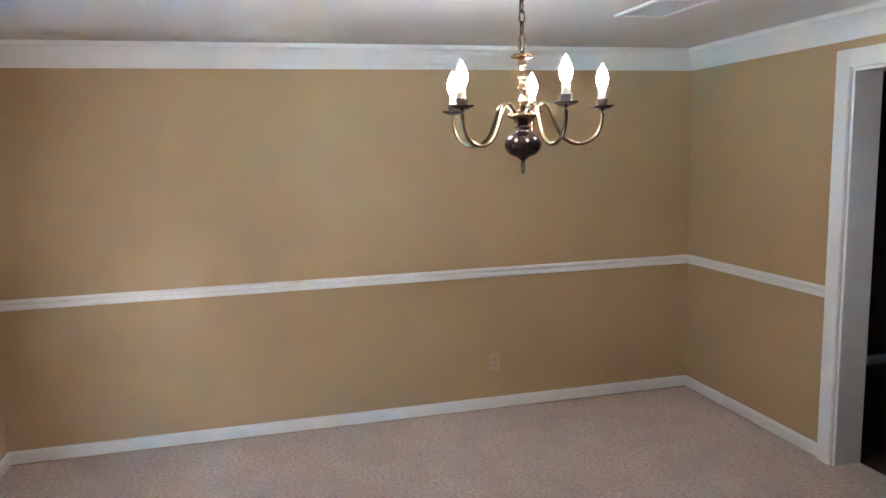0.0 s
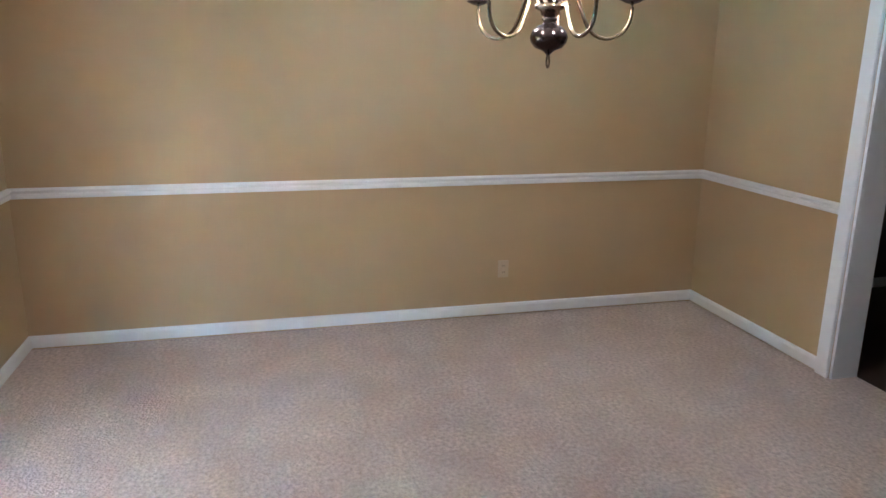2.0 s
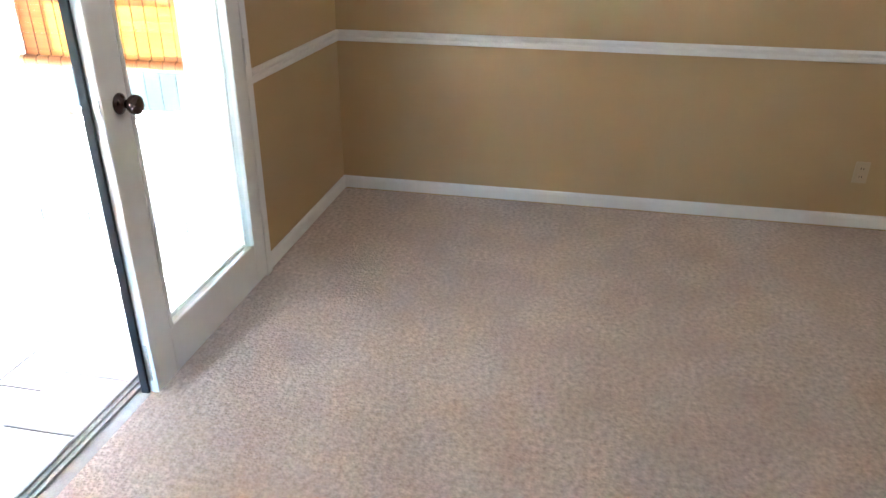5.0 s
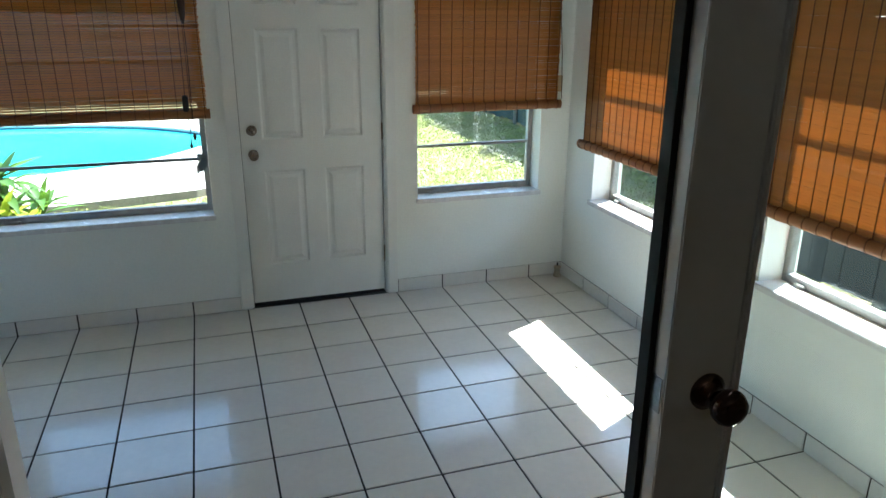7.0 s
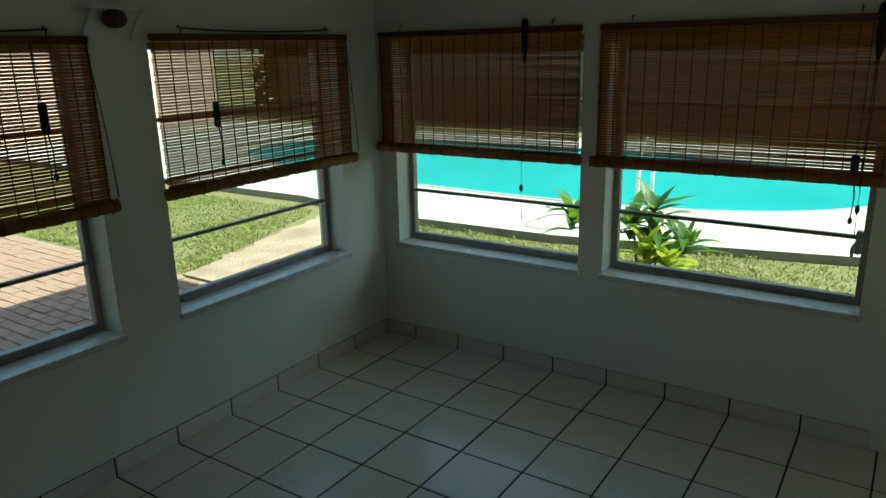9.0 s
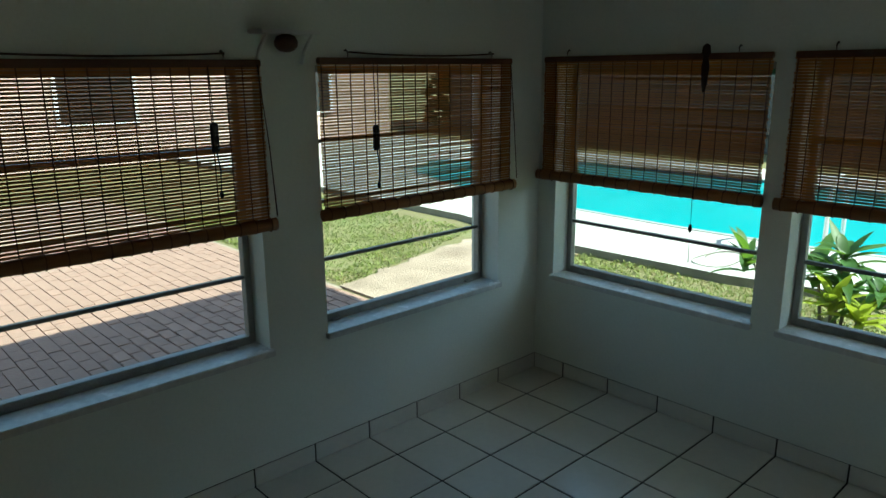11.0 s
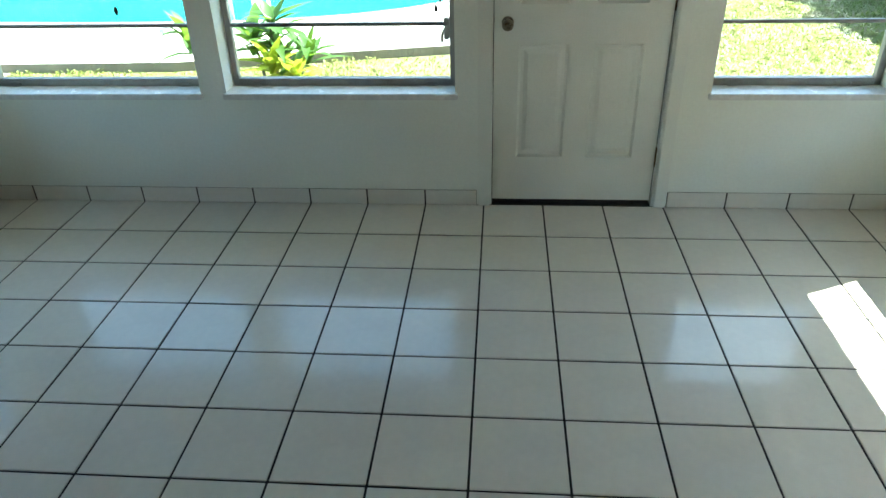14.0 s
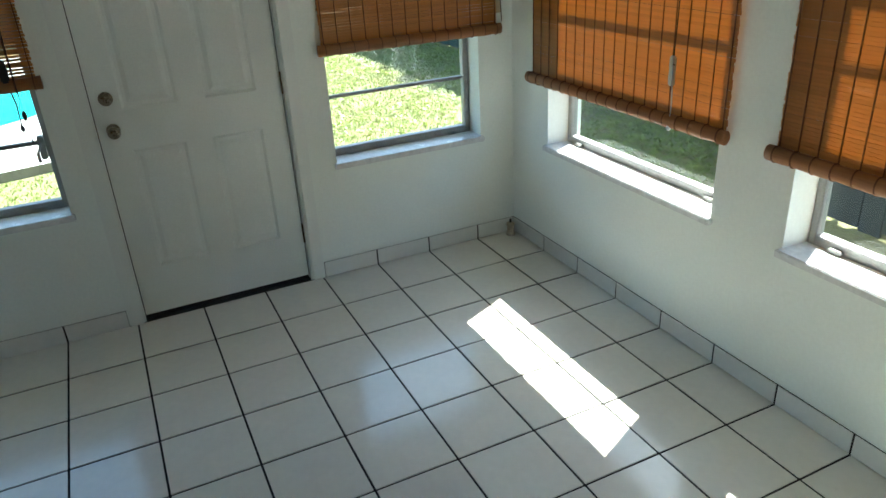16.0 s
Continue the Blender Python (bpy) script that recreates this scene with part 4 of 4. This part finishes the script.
# fence and hedge on the shaded side
fence = thing("side_fence", pose(4.95, 0.75, GROUND), "plank fence with its teal shade put into the colour", "fence")
bm = bmesh.new()
box(bm, (-0.01, -0.068, 0.03), (0.01, 0.068, 1.75))
plank = mesh("plank", bm, FENCEWOOD)
# Plank copies whose colours carry the shade on the fences.
teal_shade_plank = plank.copy()
teal_shade_plank.materials[0] = TEALSHADE
blue_shade_plank = plank.copy()
blue_shade_plank.materials[0] = BLUESHADE
for k in range(70):
    s = new("plank", teal_shade_plank)
    s.parent = fence
    s.matrix_basis = pose(rng.uniform(-0.004, 0.004), 0.07 + 0.142 * k, rng.uniform(-0.02, 0.02), 0, 0, rng.uniform(-1, 1))
for z in (0.35, 1.4):
    boxes("fence_rail", [((0.011, 0, z), (0.05, 9.95, z + 0.09))], TEALSHADE, fence)
for k in range(5):
    bm = bmesh.new()
    rod(bm, (-0.05, 0.2 + 2.2 * k, 0), (-0.05, 0.2 + 2.2 * k, 1.82), 0.028)
    part("fence_post", bm, POST, fence, "pale metal fence post", True)
near = thing("yard_fence", pose(4.0, -6, GROUND), "plank fence close to the sunroom, bluish shade in its colour", "fence")
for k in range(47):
    s = new("plank", blue_shade_plank)
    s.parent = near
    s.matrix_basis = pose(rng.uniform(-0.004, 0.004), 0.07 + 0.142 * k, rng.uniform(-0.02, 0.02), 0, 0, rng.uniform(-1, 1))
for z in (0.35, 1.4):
    boxes("fence_rail", [((0.011, 0, z), (0.05, 6.7, z + 0.09))], BLUESHADE, near)
boxes("return_boards", [((0.06, 6.69, 0.03), (0.94, 6.71, 1.75))], BLUESHADE, near)
back = thing("back_fence", pose(-17, 13.4, GROUND), "brown plank fence behind the pool", "fence")
for k in range(160):
    s = new("plank", plank)
    s.parent = back
    s.matrix_basis = pose(0.07 + 0.142 * k, rng.uniform(-0.004, 0.004), rng.uniform(-0.02, 0.02), 0, 0, 90)
for z in (0.35, 1.4):
    boxes("fence_rail", [((0, -0.05, z), (22.7, -0.011, z + 0.09))], FENCEWOOD, back)

neighbour = thing("neighbour_house", pose(-16, 0, GROUND), "pinkish stucco house across the yard", "house")
boxes("wall", [((-4, -9, 0), (0, 10, 2.7))], PINK, neighbour)
boxes("roof", [((-4.6, -9.6, 2.7), (0.6, 10.6, 2.9))], ROOFING, neighbour, bevel=0.03)
for y in (-4, 1.5, 6.5):
    wn = boxes("window", [((-0.02, y, 0.9), (0.02, y + 1.5, 2.1))], BLACK, neighbour, "dark window")
    boxes("frame", [((0.0, y - 0.08, 0.82), (0.05, y, 2.18)), ((0.0, y + 1.5, 0.82), (0.05, y + 1.58, 2.18)), ((0.0, y, 0.82), (0.05, y + 1.5, 0.9)), ((0.0, y, 2.1), (0.05, y + 1.5, 2.18))], TRIM, wn)


def scatter(name, verts, faces, material, label, category):
    me = bpy.data.meshes.new(name)
    me.from_pydata(verts, [], faces)
    me.materials.append(material)
    return tagged(new(name, me), label, category, "", "stuff")


def blades(name, regions, per_m2, height, label, keep, material, seed):
    g = np.random.default_rng(seed)
    pts = []
    for x0, y0, x1, y1 in regions:
        c = int(per_m2 * (x1 - x0) * (y1 - y0))
        pts.append(np.column_stack([g.uniform(x0, x1, c), g.uniform(y0, y1, c)]))
    p = np.concatenate(pts)
    p = p[[keep(x, y) for x, y in p]]
    c = len(p)
    a, h, lean = g.uniform(0, 2 * np.pi, c), height * g.uniform(0.5, 1.3, c), g.uniform(0, 1.6, c)
    w = 0.0075
    base = np.column_stack([p, np.full(c, GROUND - 0.003)])
    off = np.column_stack([np.cos(a) * w, np.sin(a) * w, np.zeros(c)])
    tip = base + np.column_stack([-np.sin(a) * h * lean, np.cos(a) * h * lean, h])
    v = np.stack([base - off, base + off, tip], 1).reshape(-1, 3)
    scatter(name, v.tolist(), np.arange(3 * c).reshape(-1, 3).tolist(), material, label, "grass")


def lawn(x, y):
    """Whether grass grows here: off the pavers and off the pool deck."""
    return not (-5.25 - (y - 0.75) * 0.33 < x < -5) and not (x < 1.5 and 3.3 + max(0, (x + 2.9) * 0.21) < y < 8 and x < (y - 4.2) * 0.75 + 0.3)


def straw(x, y):
    return lawn(x, y) and noise.noise(Vector((x * 1.3, y * 1.3, 4))) > 0.02


YARD = [(-4.45, 0.6, 4.9, 4.7), (-9.5, 0.8, -5.3, 3.7), (0.6, 4.7, 4.9, 9.5), (2.4, -2.5, 3.2, 0.6)]
blades("grass", YARD, 1250, 0.028, "patchy sunlit lawn round the house", lawn, BLADE, 3)


def weeds(name, regions, per_m2, size, label, keep, material, seed):
    """Small flat leaves in clumps, close to the ground."""
    g = np.random.default_rng(seed)
    v = []
    for x0, y0, x1, y1 in regions:
        for x, y in zip(g.uniform(x0, x1, int(per_m2 * (x1 - x0) * (y1 - y0))), g.uniform(y0, y1, int(per_m2 * (x1 - x0) * (y1 - y0)))):
            if not keep(x, y) or noise.noise(Vector((x * 0.9, y * 0.9, 9))) < -0.15:
                continue
            for k in range(7):
                a, tilt, s = g.uniform(0, 6.283), g.uniform(0.1, 0.9), size * g.uniform(0.5, 1.3)
                c, d = math.cos(a), math.sin(a)
                px, py, pz = x + g.normal(0, 0.03), y + g.normal(0, 0.03), GROUND + g.uniform(0.004, 0.03)
                up = s * math.sin(tilt)
                v += [(px, py, pz), (px + 0.5 * s * c - 0.3 * s * d, py + 0.5 * s * d + 0.3 * s * c, pz + up * 0.6), (px + s * c, py + s * d, pz + up), (px + 0.5 * s * c + 0.3 * s * d, py + 0.5 * s * d - 0.3 * s * c, pz + up * 0.6)]
    scatter(name, v, [tuple(range(4 * k, 4 * k + 4)) for k in range(len(v) // 4)], material, label, "weeds")


blades("dry_grass", YARD, 1100, 0.02, "patches of dry straw-coloured grass in the lawn", straw, STRAW, 8)


weeds("lawn_weeds", YARD, 110, 0.034, "clumps of small broad-leaved weeds in the lawn", lawn, WEED, 21)


def leaves(name, x0, y0, z0, x1, y1, z1, count, size, label):
    g = np.random.default_rng(11)
    c = np.column_stack([g.uniform(x0, x1, count), g.uniform(y0, y1, count), z0 + (z1 - z0) * g.uniform(0, 1, count)])
    c[:, 2] -= 0.5 * np.abs(np.sin(c[:, 0] * 1.7 + c[:, 1] * 1.1)) * (c[:, 2] - z0) / (z1 - z0)
    u, w = g.normal(size=(count, 3)), g.normal(size=(count, 3))
    u /= np.linalg.norm(u, axis=1)[:, None]
    w = np.cross(u, w)
    w /= np.linalg.norm(w, axis=1)[:, None]
    s = size * g.uniform(0.6, 1.4, count)[:, None]
    v = np.stack([c - u * s, c + w * s * 0.5, c + u * s, c - w * s * 0.5], 1).reshape(-1, 3)
    scatter(name, v.tolist(), np.arange(4 * count).reshape(-1, 4).tolist(), HEDGE, label, "hedge")


leaves("hedge", 5.1, -7, GROUND, 6.4, 12, 2.5, 18000, 0.09, "dense dark green hedge behind the side fence")
leaves("hedge_back", -19, 13.8, GROUND, 7, 16.7, 5.5, 42000, 0.2, "dense dark green hedge behind the back fence")

# ---- pieces: brick pavers ----
patio = structure(boxes("paver_bed", [((-5.25, -2.7, GROUND - 0.05), (XL - 0.2, 0.55, GROUND + 0.006)), ((-9.0, -6, GROUND - 0.05), (-5.25, 0.75, GROUND + 0.006))], MORTAR), "brick paved yard beside the sunroom", "pavement")
bm = bmesh.new()
box(bm, (-12, -6, GROUND - 0.05), (-9.0, 0.78, GROUND + 0.018), 0.006)
structure(part("concrete_apron", bm, WORNPATH), "worn stained concrete beyond the brick paving", "pavement")
bm = bmesh.new()
edge, g = [], random.Random(5)
for k in range(26):
    y = 0.752 + 0.0985 * k
    edge.append((-5.3 - 0.22 * (y - 0.75) + g.uniform(-0.05, 0.05), y))
top = [bm.verts.new((x, y, GROUND + 0.02)) for x, y in edge] + [bm.verts.new((-4.46, y, GROUND + 0.02)) for y in (3.215, 0.752)]
face = bm.faces.new(top)
face.normal_update()
if face.normal.z < 0:
    face.normal_flip()
low = bmesh.ops.extrude_face_region(bm, geom=[face])
bmesh.ops.translate(bm, verts=[v for v in low["geom"] if isinstance(v, bmesh.types.BMVert)], vec=(0, 0, -0.06))
bmesh.ops.recalc_face_normals(bm, faces=bm.faces)
structure(part("garden_path", bm, WORNPATH), "worn sandy path with a ragged grassy edge", "pavement")
bm = bmesh.new()
box(bm, (-0.097, -0.047, -0.02), (0.097, 0.047, 0.012), 0.004)
brick = mesh("brick", bm, BRICK)
spots = []
for row in range(int((3.5 + 4.0) / 0.102)):
    y = -4.0 + 0.102 * row + 0.05
    for k in range(45):
        x = -11.9 + 0.204 * k + (0.102 if row % 2 else 0)
        if y < 0.70 and -8.9 < x < XL - 0.35:
            spots.append(((x + 3.5) ** 2 + (y - 0.5) ** 2, x, y))
spots.sort()
for _, x, y in spots[:300]:
    s = new("brick", brick)
    s.parent = patio
    s.matrix_basis = pose(x, y, GROUND + 0.012 + rng.uniform(-0.003, 0.003), rng.uniform(-1.3, 1.3), rng.uniform(-0.8, 0.8), rng.uniform(-2, 2))
v, f = [], []
for _, x, y in spots[300:]:
    o, z = len(v), GROUND + 0.022 + rng.uniform(-0.003, 0.003)
    v += [(x + a * 0.097, y + b * 0.047, zz) for zz in (GROUND, z) for a, b in ((-1, -1), (1, -1), (1, 1), (-1, 1))]
    f += [(o + 4, o + 5, o + 6, o + 7)] + [(o + s, o + (s + 1) % 4, o + 4 + (s + 1) % 4, o + 4 + s) for s in range(4)]
me = bpy.data.meshes.new("far_bricks")
me.from_pydata(v, [], f)
me.materials.append(BRICK)
rest = new("far_bricks", me)
rest.parent = patio
tagged(rest, kind="stuff")

# ---- pieces: sunroom floor and skirting tiles ----
T, TY, Y0, J = 0.305, 0.3075, 0.006, 0.008
floor = structure(boxes("floor_sunroom", [((XL - 0.1, YB - 0.05, -0.1), (XR + 0.1, YF + 0.05, -0.003))], GROUT), "glazed off-white square floor tiles with dark grout", "floor")
meshes = {}


def tile(x0, x1, y0, y1, top, low, parent, material, name):
    size = (round(x1 - x0, 4), round(y1 - y0, 4), round(top - low, 4))
    if (size, name) not in meshes:
        b = bmesh.new()
        box(b, [-s / 2 for s in size], [s / 2 for s in size], 0.0015)
        meshes[size, name] = mesh(name, b, material)
    s = new(name, meshes[size, name])
    s.parent = parent
    s.location = ((x0 + x1) / 2, (y0 + y1) / 2, (top + low) / 2)
    return s


for i in range(-9, 7):
    for j in range(-1, 10):
        x0, x1 = max(XL, i * T + J / 2), min(XR, (i + 1) * T - J / 2)
        y1, y0 = (YF - 0.001 if j < 0 else Y0 - j * TY - J / 2), max(YB + 0.001, Y0 - (j + 1) * TY + J / 2)
        if y1 - y0 > 0.02 and x1 - x0 > 0.02:
            tile(x0, x1, y0, y1, rng.uniform(-0.0006, 0.0006), -0.008, floor, TILE, "tile")
H = 0.085
skirt = structure(boxes("baseboard_tiles", [((XL + 0.001, YF - 0.004, 0), (DOORX0 - 0.08, YF, H - 0.001)), ((DOORX1 + 0.08, YF - 0.004, 0), (XR - 0.001, YF, H - 0.001)), ((XL, YB, 0), (XL + 0.004, YF - 0.004, H - 0.001)), ((XR - 0.004, YB, 0), (XR, YF - 0.004, H - 0.001))], SKIRTGROUT), "off-white tile skirting with dark joints", "baseboard")
for i in range(-9, 7):
    x0, x1 = max(XL + 0.009, i * T + J / 2), min(XR - 0.009, (i + 1) * T - J / 2)
    if x1 > DOORX0 - 0.08 and x0 < DOORX0 - 0.08:
        x1 = DOORX0 - 0.081
    if x0 < DOORX1 + 0.08 and x1 > DOORX1 + 0.08:
        x0 = DOORX1 + 0.081
    if x1 - x0 > 0.015 and not (x0 > DOORX0 - 0.08 and x1 < DOORX1 + 0.08):
        tile(x0, x1, YF - 0.009, YF - 0.004, H, 0.002, skirt, WALLTILE, "skirting_tile")
for j in range(-1, 9):
    y1, y0 = (YF - 0.0095 if j < 0 else Y0 - j * TY - J / 2), max(YB, Y0 - (j + 1) * TY + J / 2)
    if y1 - y0 > 0.015:
        tile(XL + 0.004, XL + 0.009, y0, y1, H, 0.002, skirt, WALLTILE, "skirting_tile")
        tile(XR - 0.009, XR - 0.004, y0, y1, H, 0.002, skirt, WALLTILE, "skirting_tile")

# ---- raised tiled step at the double doors ----
EDGE = -2.465
step = structure(boxes("step", [((-0.75, YB + 0.001, 0.0), (1.395, EDGE - 0.006, 0.096))], GROUT), "low tiled step below the double doors", "step")
structure(boxes("wall_pier", [((1.42, YB - 0.001, 0), (XR - 0.001, -2.655, SUNCEIL - 0.001))], SUNWALL), "plain painted pier beside the double doors", "wall")
for i in range(-3, 5):
    x0, x1 = max(-0.75, i * T + J / 2), min(1.395, (i + 1) * T - J / 2)
    if x1 - x0 > 0.02:
        tile(x0, x1, YB + 0.002, EDGE, 0.103, 0.096, step, TILE, "step_tile")
        tile(x0, x1, EDGE - 0.006, EDGE, 0.095, 0.002, step, TILE, "riser_tile")
